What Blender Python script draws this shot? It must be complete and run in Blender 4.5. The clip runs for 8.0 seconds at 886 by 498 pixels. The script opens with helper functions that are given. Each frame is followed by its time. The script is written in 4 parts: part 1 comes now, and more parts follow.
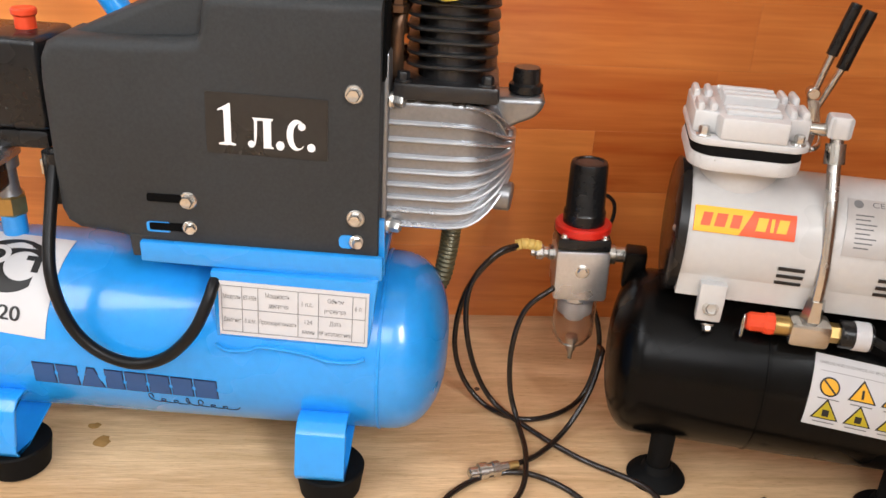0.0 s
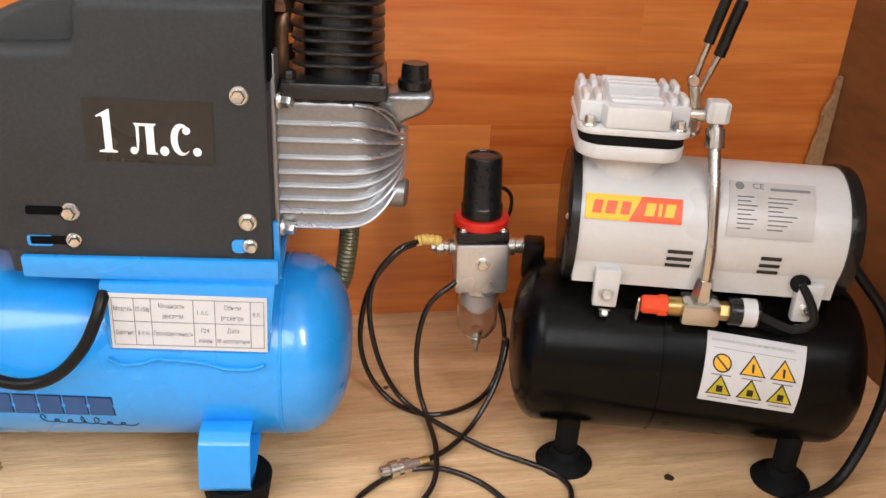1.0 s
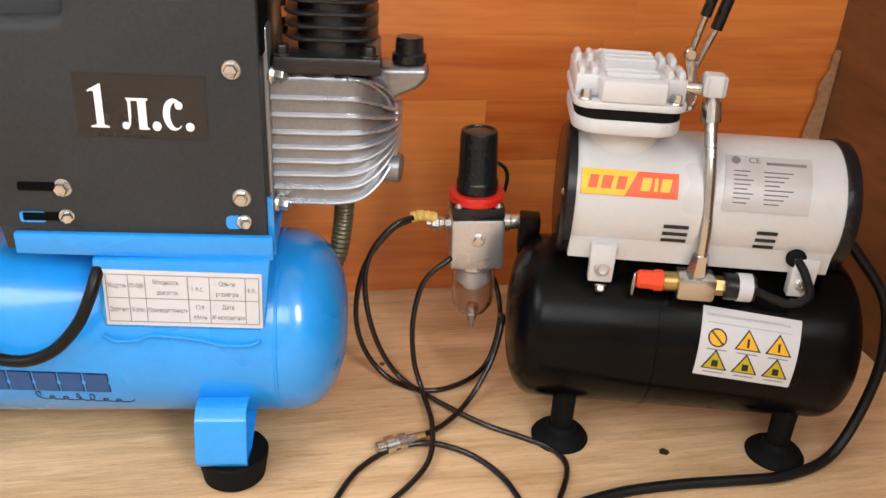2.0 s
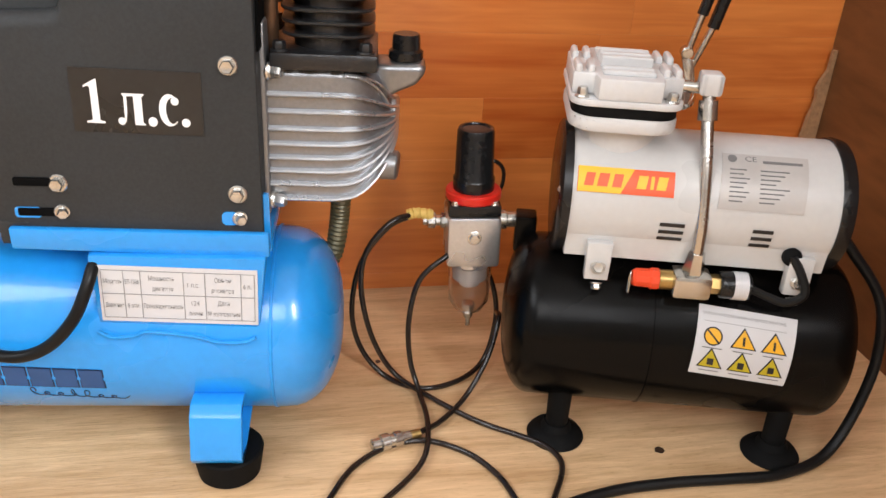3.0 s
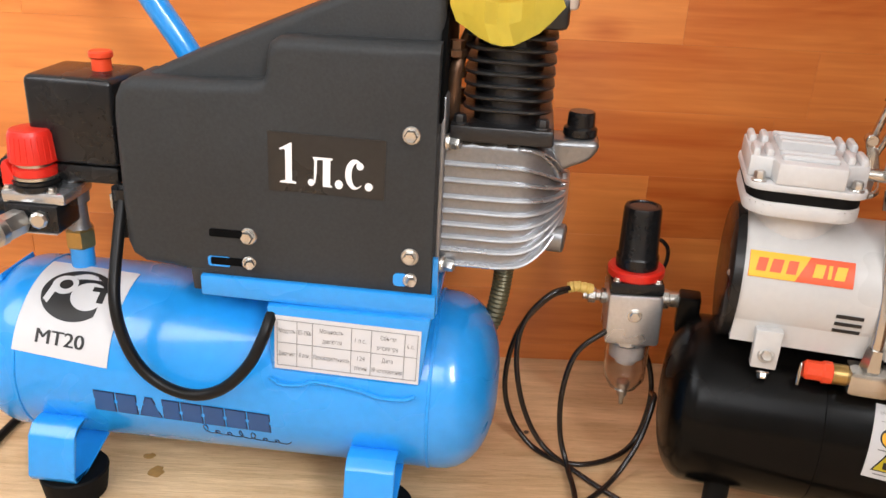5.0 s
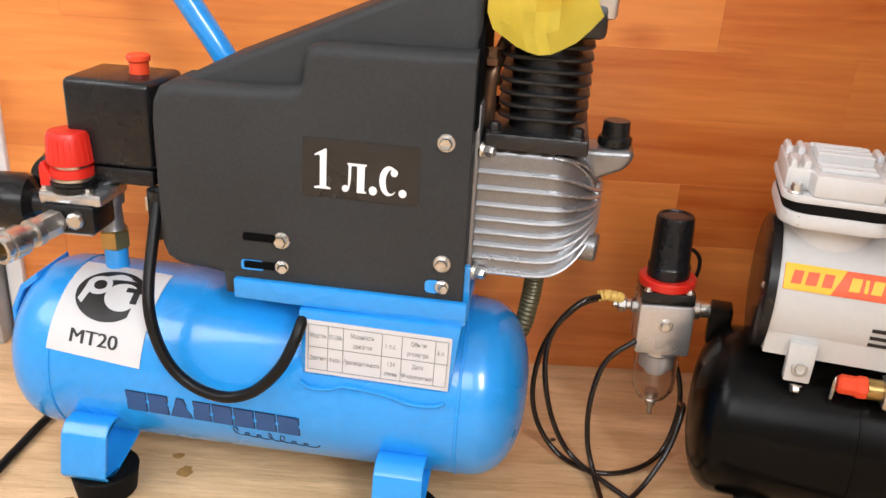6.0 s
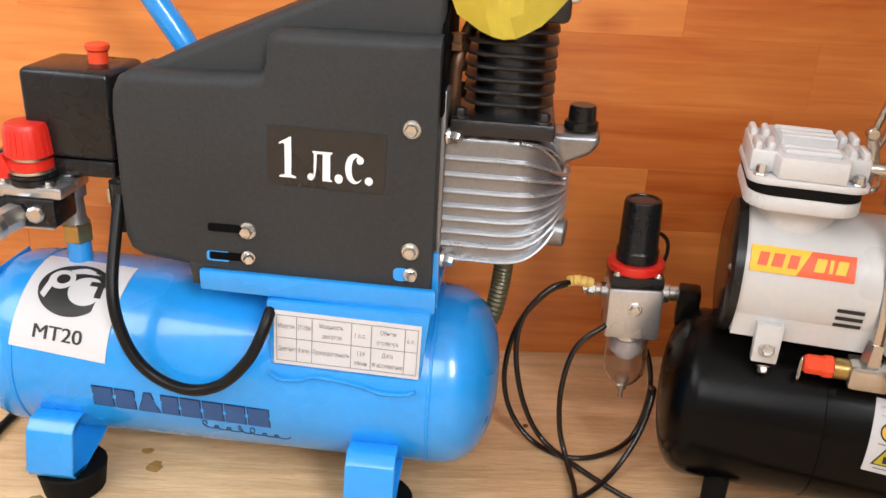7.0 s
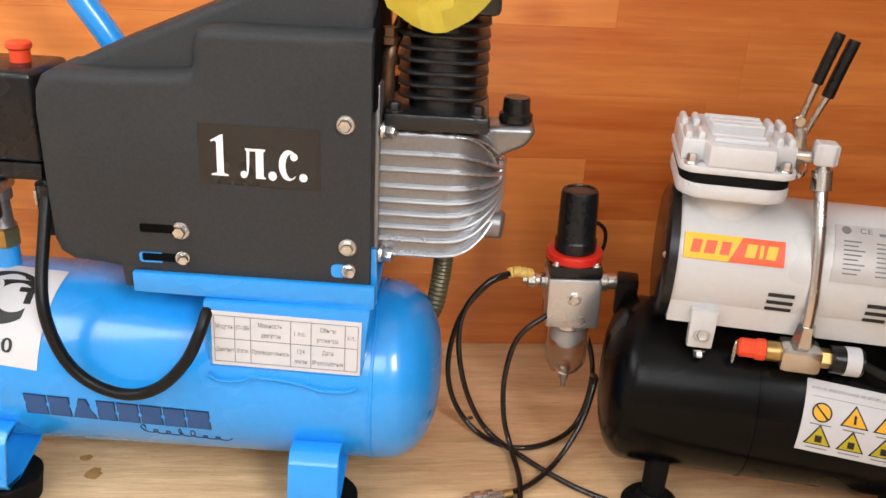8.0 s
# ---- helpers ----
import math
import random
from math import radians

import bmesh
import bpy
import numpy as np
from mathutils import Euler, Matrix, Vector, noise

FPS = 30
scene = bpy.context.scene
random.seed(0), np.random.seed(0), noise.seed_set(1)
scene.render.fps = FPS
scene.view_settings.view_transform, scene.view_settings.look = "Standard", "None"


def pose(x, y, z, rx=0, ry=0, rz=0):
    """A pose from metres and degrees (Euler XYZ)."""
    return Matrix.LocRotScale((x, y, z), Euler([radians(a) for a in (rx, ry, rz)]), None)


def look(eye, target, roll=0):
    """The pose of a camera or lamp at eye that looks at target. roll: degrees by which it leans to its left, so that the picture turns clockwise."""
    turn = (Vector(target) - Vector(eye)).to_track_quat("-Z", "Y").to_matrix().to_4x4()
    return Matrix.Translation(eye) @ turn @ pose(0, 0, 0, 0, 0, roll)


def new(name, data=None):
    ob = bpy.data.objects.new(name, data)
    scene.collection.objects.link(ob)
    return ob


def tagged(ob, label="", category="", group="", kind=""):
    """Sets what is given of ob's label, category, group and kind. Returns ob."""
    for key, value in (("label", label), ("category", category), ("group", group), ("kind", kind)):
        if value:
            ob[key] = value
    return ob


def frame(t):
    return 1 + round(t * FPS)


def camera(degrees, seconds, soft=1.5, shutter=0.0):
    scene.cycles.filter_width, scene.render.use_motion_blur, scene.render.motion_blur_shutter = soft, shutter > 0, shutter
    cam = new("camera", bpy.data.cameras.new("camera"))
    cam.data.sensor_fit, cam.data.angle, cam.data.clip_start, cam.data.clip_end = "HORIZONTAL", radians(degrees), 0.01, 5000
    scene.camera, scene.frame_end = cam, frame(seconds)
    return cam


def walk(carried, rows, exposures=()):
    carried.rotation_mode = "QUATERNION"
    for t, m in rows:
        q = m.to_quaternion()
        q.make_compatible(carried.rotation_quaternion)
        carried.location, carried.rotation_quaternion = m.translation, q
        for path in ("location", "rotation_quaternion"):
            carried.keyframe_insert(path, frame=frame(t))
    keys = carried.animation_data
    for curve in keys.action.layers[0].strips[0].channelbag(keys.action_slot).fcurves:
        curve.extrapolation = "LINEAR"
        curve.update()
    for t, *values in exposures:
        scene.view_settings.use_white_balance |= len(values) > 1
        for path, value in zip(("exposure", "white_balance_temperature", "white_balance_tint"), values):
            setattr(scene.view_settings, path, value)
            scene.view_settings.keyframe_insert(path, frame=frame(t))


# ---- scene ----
cam = camera(55.0, 8.0)
PATH = [
    (0, (0.053, 0.054, 0.429), (0.211, 1.847, -0.442), 3.4),
    (0.5, (0.059, 0.055, 0.43), (0.324, 1.835, -0.443), 3.4),
    (1, (0.066, 0.053, 0.428), (0.417, 1.823, -0.435), 3.2),
    (1.2, (0.0664, 0.0534, 0.4272), (0.4152, 1.814, -0.4455), 3.06),
    (1.5, (0.067, 0.054, 0.426), (0.416, 1.801, -0.484), 3.4),
    (1.7, (0.0671, 0.0539, 0.4257), (0.4143, 1.8, -0.4825), 3.24),
    (2.8, (0.0679, 0.0531, 0.4243), (0.4553, 1.798, -0.4822), 3.32),
    (3, (0.068, 0.053, 0.424), (0.431, 1.797, -0.484), 3.5),
    (3.2, (0.0648, 0.0522, 0.4236), (0.3594, 1.807, -0.4835), 3.17),
    (3.3, (0.0632, 0.0518, 0.4234), (0.3352, 1.812, -0.4852), 3.2),
    (3.5, (0.06, 0.051, 0.423), (0.277, 1.822, -0.48), 3.3),
    (4, (0.055, 0.051, 0.427), (0.209, 1.842, -0.451), 3.3),
    (4.2, (0.0542, 0.0502, 0.4282), (0.1979, 1.856, -0.419), 3.18),
    (4.5, (0.053, 0.049, 0.43), (0.176, 1.877, -0.373), 3.1),
    (4.7, (0.053, 0.046, 0.427), (0.135, 1.884, -0.358), 3.0),
    (5.8, (0.0425, 0.048, 0.432), (0.042, 1.887, -0.342), 3.2),
    (6, (0.043, 0.048, 0.432), (0.032, 1.889, -0.35), 3.3),
    (6.2, (0.0422, 0.048, 0.4316), (0.0069, 1.888, -0.3535), 3.16),
    (6.5, (0.041, 0.048, 0.431), (-0.003, 1.886, -0.355), 3.2),
    (7, (0.047, 0.05, 0.429), (0.098, 1.883, -0.37), 3.1),
    (7.2, (0.049, 0.0504, 0.429), (0.1193, 1.881, -0.371), 2.98),
    (7.5, (0.052, 0.051, 0.429), (0.161, 1.877, -0.378), 3.0),
    (8, (0.055, 0.051, 0.43), (0.223, 1.873, -0.379), 3.1),
]
walk(cam, [(t, look(eye, target, roll)) for t, eye, target, roll in PATH])

scene.view_settings.exposure = 0.02

# ---- light ----
world = bpy.data.worlds.new("sky")
scene.world = world
world.use_nodes = True
wn = world.node_tree.nodes
sky = wn.new("ShaderNodeTexSky")
sky.sky_type, sky.sun_disc = "NISHITA", False
sky.sun_elevation, sky.sun_rotation = radians(35), radians(200)
world.node_tree.links.new(sky.outputs[0], wn["Background"].inputs[0])
wn["Background"].inputs[1].default_value = 0.1


def window_light(name, m, w, h, watts, color):
    d = bpy.data.lights.new(name, "AREA")
    d.shape, d.size, d.size_y, d.energy, d.color = "RECTANGLE", w, h, watts, color
    ob = new(name, d)
    ob.matrix_world = m
    return ob


DAY = (0.968, 0.973, 1.0)
window_light("window_light", look((-1.53, -0.45, 1.90), (0.0, 0.5, 0.15)), 1.3, 1.0, 26, DAY)
window_light("window_light", look((-0.45, -1.93, 1.90), (0.1, 0.6, 0.15)), 1.3, 1.0, 24, DAY)
window_light("window_light", look((1.10, -1.93, 1.90), (0.1, 0.6, 0.15)), 0.6, 1.0, 62, DAY)


# ---- materials ----
def mat(name, color, rough=0.5, metal=0.0, vary=0.08, grain=60.0, bump=0.02, coat=0.0, patch=6.0, rvary=0.08, shine=0.5):
    """A surface with fine grain, broad patches and a slightly uneven gloss."""
    m = bpy.data.materials.new(name)
    m.use_nodes = True
    n, l = m.node_tree.nodes, m.node_tree.links
    b = n["Principled BSDF"]
    tc = n.new("ShaderNodeTexCoord")
    fine = n.new("ShaderNodeTexNoise")
    fine.inputs["Scale"].default_value, fine.inputs["Detail"].default_value = grain, 6
    wide = n.new("ShaderNodeTexNoise")
    wide.inputs["Scale"].default_value, wide.inputs["Detail"].default_value = patch, 3
    l.new(tc.outputs["Object"], fine.inputs["Vector"])
    l.new(tc.outputs["Object"], wide.inputs["Vector"])
    add = n.new("ShaderNodeMath")
    add.operation = "ADD"
    l.new(fine.outputs[0], add.inputs[0])
    l.new(wide.outputs[0], add.inputs[1])
    ramp = n.new("ShaderNodeMapRange")
    ramp.inputs[1].default_value, ramp.inputs[2].default_value = 0.6, 1.4
    ramp.inputs[3].default_value, ramp.inputs[4].default_value = 1 - vary, 1 + vary
    l.new(add.outputs[0], ramp.inputs[0])
    mul = n.new("ShaderNodeVectorMath")
    mul.operation = "SCALE"
    mul.inputs[0].default_value = color
    l.new(ramp.outputs[0], mul.inputs["Scale"])
    l.new(mul.outputs[0], b.inputs["Base Color"])
    rr = n.new("ShaderNodeMapRange")
    rr.inputs[1].default_value, rr.inputs[2].default_value = 0.3, 0.7
    rr.inputs[3].default_value, rr.inputs[4].default_value = max(0.02, rough - rvary), min(1, rough + rvary)
    l.new(wide.outputs[0], rr.inputs[0])
    l.new(rr.outputs[0], b.inputs["Roughness"])
    b.inputs["Metallic"].default_value = metal
    b.inputs["Specular IOR Level"].default_value = shine
    b.inputs["Coat Weight"].default_value = coat
    b.inputs["Coat Roughness"].default_value = 0.08
    bm_ = n.new("ShaderNodeBump")
    bm_.inputs["Strength"].default_value, bm_.inputs["Distance"].default_value = bump, 0.002
    l.new(fine.outputs[0], bm_.inputs["Height"])
    l.new(bm_.outputs[0], b.inputs["Normal"])
    return m


def wood(name, dark, light, grain, figure, rough, knots=0.0, piece=0.0, coat=0.0, contrast=1.0, pores=0.0, bump=0.06):
    """Printed wood: fine grain and a broad flowing figure along x, a few knots, each piece its own tone."""
    m = bpy.data.materials.new(name)
    m.use_nodes = True
    n, l = m.node_tree.nodes, m.node_tree.links
    b = n["Principled BSDF"]
    tc, info = n.new("ShaderNodeTexCoord"), n.new("ShaderNodeObjectInfo")
    shift = n.new("ShaderNodeVectorMath")
    shift.operation = "SCALE"
    shift.inputs[0].default_value = (7.3, 3.1, 5.7)
    l.new(info.outputs["Random"], shift.inputs["Scale"])
    off = n.new("ShaderNodeVectorMath")
    off.operation = "ADD"
    l.new(tc.outputs["Object"], off.inputs[0])
    l.new(shift.outputs[0], off.inputs[1])

    def noise(scale, detail, distort=0.0):
        mp = n.new("ShaderNodeMapping")
        mp.inputs["Scale"].default_value = scale
        l.new(off.outputs[0], mp.inputs["Vector"])
        t = n.new("ShaderNodeTexNoise")
        t.inputs["Scale"].default_value, t.inputs["Detail"].default_value = 1.0, detail
        t.inputs["Distortion"].default_value = distort
        l.new(mp.outputs[0], t.inputs["Vector"])
        return t.outputs[0]

    def span(value, a, b_, c, d):
        r = n.new("ShaderNodeMapRange")
        for k, v in enumerate((a, b_, c, d)):
            r.inputs[k + 1].default_value = v
        l.new(value, r.inputs[0])
        return r.outputs[0]

    def plus(p, q):
        a = n.new("ShaderNodeMath")
        a.operation = "ADD"
        l.new(p, a.inputs[0])
        l.new(q, a.inputs[1])
        return a.outputs[0]

    fine = noise(grain, 6, 0.2)
    tone = plus(span(fine, 0.3, 0.7, -0.14 * contrast, 0.14 * contrast), span(noise(figure, 3, 1.2), 0.3, 0.7, 0.5 - 0.30 * contrast, 0.5 + 0.30 * contrast))
    tone = plus(tone, span(noise(tuple(f * 3.1 for f in figure), 2, 2.0), 0.35, 0.65, -0.09 * contrast, 0.09 * contrast))
    if piece:
        tone = plus(tone, span(info.outputs["Random"], 0.0, 1.0, -piece, piece))
    if pores:
        streak = noise((grain[0] * 3.0, grain[1] * 2.5, grain[2] * 2.5), 2)
        tone = plus(tone, span(streak, 0.60, 0.72, 0.0, -pores))
    if knots:
        kp = n.new("ShaderNodeMapping")
        kp.inputs["Scale"].default_value = (6.0, 6.0, 13.0)
        l.new(off.outputs[0], kp.inputs["Vector"])
        v = n.new("ShaderNodeTexVoronoi")
        v.inputs["Scale"].default_value = 1.0
        l.new(kp.outputs[0], v.inputs["Vector"])
        tone = plus(tone, span(v.outputs["Distance"], 0.02, 0.16, -knots, 0.0))
    ramp = n.new("ShaderNodeValToRGB")
    ramp.color_ramp.elements[0].position, ramp.color_ramp.elements[1].position = 0.0, 1.0
    ramp.color_ramp.elements[0].color, ramp.color_ramp.elements[1].color = (*dark, 1), (*light, 1)
    l.new(tone, ramp.inputs[0])
    l.new(ramp.outputs[0], b.inputs["Base Color"])
    b.inputs["Roughness"].default_value = rough
    b.inputs["Coat Weight"].default_value = coat
    b.inputs["Coat Roughness"].default_value = 0.25
    bp = n.new("ShaderNodeBump")
    bp.inputs["Strength"].default_value, bp.inputs["Distance"].default_value = bump, 0.001
    l.new(fine, bp.inputs["Height"])
    l.new(bp.outputs[0], b.inputs["Normal"])
    return m


CHERRY = wood("cherry laminate", (0.47, 0.085, 0.009), (0.90, 0.325, 0.075), (5.0, 60.0, 170.0), (2.2, 6.0, 20.0), 0.36, knots=0.5, piece=0.20, coat=0.5, contrast=0.75)
OAK = wood("pale oak laminate", (0.50, 0.285, 0.130), (0.92, 0.640, 0.370), (40.0, 400.0, 60.0), (3.0, 26.0, 6.0), 0.40, coat=0.1, contrast=1.0, pores=0.30, bump=0.4)
# base darker than the panel itself: the dim corner's shade is in the colour
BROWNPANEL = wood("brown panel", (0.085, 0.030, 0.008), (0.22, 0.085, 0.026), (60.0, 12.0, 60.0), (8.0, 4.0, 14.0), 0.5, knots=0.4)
RAWEDGE = mat("torn chipboard edge", (0.36, 0.20, 0.095), 0.9, vary=0.35, grain=200, bump=0.5)
PLASTER = mat("pale plaster", (0.60, 0.60, 0.59), 0.9, vary=0.05, grain=90, bump=0.05)
WHITETRIM = mat("white trim paint", (0.82, 0.82, 0.82), 0.4, vary=0.03)
GREYMETAL = mat("grey sheet metal", (0.42, 0.43, 0.45), 0.45, 0.6, vary=0.12, patch=20)
BLUE = mat("glossy blue enamel", (0.016, 0.29, 0.77), 0.28, vary=0.07, grain=140, bump=0.035, coat=0.5, patch=9)
BLUESEAM = mat("blue weld bead", (0.013, 0.28, 0.75), 0.35, vary=0.15, grain=300, bump=0.4)
NAVY = mat("navy print", (0.015, 0.075, 0.23), 0.4, vary=0.15)
NAVYEDGE = mat("dark navy print", (0.008, 0.018, 0.06), 0.4, vary=0.15)
SHROUD = mat("matt black moulded plastic", (0.030, 0.0320, 0.0330), 0.58, shine=0.28, vary=0.22, grain=500, bump=0.10, patch=12)
BLACKGLOSS = mat("glossy black plastic", (0.010, 0.010, 0.0105), 0.22, shine=0.35, vary=0.2, patch=14, grain=200)
BLACKENAMEL = mat("black enamel", (0.0022, 0.0021, 0.002), 0.25, vary=0.25, grain=160, bump=0.03, shine=0.13, patch=10)
BLACKIRON = mat("black painted casting", (0.014, 0.014, 0.015), 0.38, vary=0.3, grain=260, bump=0.25)
RUBBER = mat("black rubber", (0.005, 0.005, 0.005), 0.7, shine=0.12, vary=0.25, grain=200, bump=0.12)
CABLE = mat("black cable sheath", (0.008, 0.008, 0.008), 0.4, vary=0.2, shine=0.2)
HOSEMAT = mat("dark brown braided tube", (0.016, 0.011, 0.009), 0.22, vary=0.3, grain=400, bump=0.1)
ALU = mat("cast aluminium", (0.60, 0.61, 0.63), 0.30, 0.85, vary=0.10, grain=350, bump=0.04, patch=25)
# darker than ALU: holds the shade between crankcase ribs, and serves plain grey castings
ALUDARK = mat("darker cast aluminium, rib gap shade and grey parts", (0.27, 0.275, 0.285), 0.36, 0.75, vary=0.15, grain=350, bump=0.10)
CHROME = mat("chromed steel", (0.58, 0.56, 0.53), 0.24, 1.0, vary=0.06, patch=40)
ZINC = mat("zinc plated bolt", (0.62, 0.61, 0.58), 0.28, 0.9, vary=0.12, grain=200)
COPPER = mat("dull brown copper", (0.15, 0.085, 0.05), 0.35, 0.7, vary=0.3, grain=150)
BRASS = mat("dull brass", (0.45, 0.30, 0.11), 0.33, 0.9, vary=0.2, grain=120)
NICKEL = mat("nickel fitting", (0.56, 0.54, 0.50), 0.24, 0.95, vary=0.14)
REDPLASTIC = mat("red plastic", (0.66, 0.022, 0.012), 0.33, vary=0.08)
ORANGERED = mat("orange red plastic", (0.80, 0.070, 0.020), 0.36, vary=0.08)
WHITEENAMEL = mat("white enamel", (0.58, 0.58, 0.57), 0.34, vary=0.04, grain=200, bump=0.03, coat=0.25)
WHITECAST = mat("white painted casting", (0.62, 0.62, 0.615), 0.42, vary=0.05, grain=250, bump=0.08)
PAPER = mat("white paper sticker", (0.60, 0.60, 0.61), 0.55, vary=0.03)
# black that stands in for the shade inside openings
HOLESHADE = mat("black shade in openings", (0.002, 0.002, 0.002), 0.95, vary=0.1, shine=0.1)
INK = mat("black ink and vent shade", (0.014, 0.014, 0.014), 0.5, vary=0.1)
GREYINK = mat("grey ink", (0.20, 0.20, 0.20), 0.6, vary=0.1)
SILVERFOIL = mat("silver foil plate", (0.50, 0.48, 0.46), 0.45, 0.15, vary=0.08)
WHITEPRINT = mat("white print", (0.85, 0.85, 0.85), 0.5, vary=0.02)
FILM = mat("black glossy film", (0.016, 0.016, 0.016), 0.3, vary=0.25, patch=30, grain=200, bump=0.08)
YELLOWTAPE = mat("yellow masking tape", (0.86, 0.70, 0.09), 0.6, vary=0.08, grain=90, bump=0.3)
PALEYELLOW = mat("pale yellow tape", (0.75, 0.52, 0.14), 0.6, vary=0.12, grain=200, bump=0.2)
SIGNYELLOW = mat("warning yellow", (0.80, 0.42, 0.015), 0.5, vary=0.05)
OLIVEYELLOW = mat("warning yellow, olive", (0.50, 0.40, 0.015), 0.5, vary=0.1)
BADGEYELLOW = mat("badge yellow", (0.85, 0.50, 0.02), 0.45, vary=0.05)
BADGERED = mat("badge orange red", (0.80, 0.10, 0.02), 0.45, vary=0.05)
OLIVEHOSE = mat("olive corrugated hose", (0.13, 0.115, 0.06), 0.4, 0.3, vary=0.25)
STAIN = mat("brown varnish drip", (0.44, 0.24, 0.08), 0.25, vary=0.3, grain=200)
DARKSTAIN = mat("dark spot", (0.05, 0.025, 0.012), 0.6, vary=0.3)


def glass(name, tint, rough):
    m = bpy.data.materials.new(name)
    m.use_nodes = True
    b = m.node_tree.nodes["Principled BSDF"]
    b.inputs["Base Color"].default_value = (*tint, 1)
    b.inputs["Specular IOR Level"].default_value = 0.4
    b.inputs["Roughness"].default_value, b.inputs["Transmission Weight"].default_value, b.inputs["IOR"].default_value = rough, 1.0, 1.40
    return m


BOWL = glass("clear polycarbonate", (0.90, 0.86, 0.84), 0.12)


# ---- mesh helpers ----
def part(name, bm, material, parent=None, label="", smooth=30):
    bmesh.ops.recalc_face_normals(bm, faces=bm.faces)
    me = bpy.data.meshes.new(name)
    bm.to_mesh(me)
    bm.free()
    me.materials.append(material)
    if smooth:
        me.shade_smooth()
        me.set_sharp_from_angle(angle=radians(smooth))
    ob = new(name, me)
    if parent:
        ob.parent = parent
    return tagged(ob, label)


def thing(name, m, label, category, **more):
    ob = new(name)
    ob.empty_display_size = 0.02
    ob.matrix_world = m
    return tagged(ob, label, category, **more)


def box(x0, x1, y0, y1, z0, z1, bevel=0.0, seg=2, bm=None):
    own = bmesh.new()
    bmesh.ops.create_cube(own, size=1)
    for v in own.verts:
        v.co = Vector(((x0 + x1) / 2 + v.co.x * (x1 - x0), (y0 + y1) / 2 + v.co.y * (y1 - y0), (z0 + z1) / 2 + v.co.z * (z1 - z0)))
    if bevel:
        bmesh.ops.bevel(own, geom=own.edges[:], offset=bevel, segments=seg, affect="EDGES", profile=0.5)
    return join(bm, own)


def join(bm, own):
    if bm is None:
        return own
    me = bpy.data.meshes.new("join")
    own.to_mesh(me)
    own.free()
    bm.from_mesh(me)
    bpy.data.meshes.remove(me)
    return bm


def turn(origin, axis):
    """A matrix that stands z along the axis at the origin."""
    return Matrix.Translation(origin) @ Vector(axis).to_track_quat("Z", "Y").to_matrix().to_4x4()


def lathe(profile, m=None, seg=32, bm=None):
    """Turns (radius, height) pairs round z, placed by m."""
    bm = bm or bmesh.new()
    m = m or Matrix()
    rings = []
    for r, h in profile:
        if r < 1e-6:
            rings.append([bm.verts.new(m @ Vector((0, 0, h)))])
        else:
            rings.append([bm.verts.new(m @ Vector((r * math.cos(2 * math.pi * k / seg), r * math.sin(2 * math.pi * k / seg), h))) for k in range(seg)])
    for a, b in zip(rings, rings[1:]):
        for k in range(seg):
            j = (k + 1) % seg
            loop = [a[k % len(a)], a[j % len(a)], b[j % len(b)], b[k % len(b)]]
            loop = list(dict.fromkeys(loop))
            if len(loop) > 2:
                bm.faces.new(loop)
    for ring, flip in ((rings[0], True), (rings[-1], False)):
        if len(ring) > 2:
            bm.faces.new(ring[::-1] if flip else ring)
    return bm


def rod(p0, p1, r, r1=None, seg=20, bm=None, bevel=0.0):
    d = Vector(p1) - Vector(p0)
    r1 = r if r1 is None else r1
    h = d.length
    prof = [(r, 0), (r1, h)] if not bevel else [(r - bevel, 0), (r, bevel), (r1, h - bevel), (r1 - bevel, h)]
    return lathe(prof, turn(p0, d), seg, bm)


def smooth_line(points, steps=8):
    """A Catmull-Rom line through the points."""
    p = [Vector(q) for q in points]
    p = [2 * p[0] - p[1], *p, 2 * p[-1] - p[-2]]
    out = []
    for a, b, c, d in zip(p, p[1:], p[2:], p[3:]):
        for k in range(steps):
            t = k / steps
            out.append(0.5 * (2 * b + (c - a) * t + (2 * a - 5 * b + 4 * c - d) * t * t + (3 * b - a - 3 * c + d) * t ** 3))
    return out + [p[-2]]


def tube(points, r, seg=12, bm=None, steps=8, rings=None):
    """A round tube along a smooth line; rings(k) may scale the radius."""
    bm = bm or bmesh.new()
    line = smooth_line(points, steps) if steps > 1 else [Vector(q) for q in points]
    side, loops = None, []
    for k, p in enumerate(line):
        d = (line[min(k + 1, len(line) - 1)] - line[max(k - 1, 0)]).normalized()
        if side is None:
            side = d.orthogonal().normalized()
        side = (side - d * side.dot(d)).normalized()
        up = d.cross(side)
        rr = r * (rings(k) if rings else 1)
        loops.append([bm.verts.new(p + rr * (math.cos(2 * math.pi * j / seg) * side + math.sin(2 * math.pi * j / seg) * up)) for j in range(seg)])
    for a, b in zip(loops, loops[1:]):
        for j in range(seg):
            bm.faces.new([a[j], a[(j + 1) % seg], b[(j + 1) % seg], b[j]])
    bm.faces.new(loops[0][::-1])
    bm.faces.new(loops[-1])
    return bm


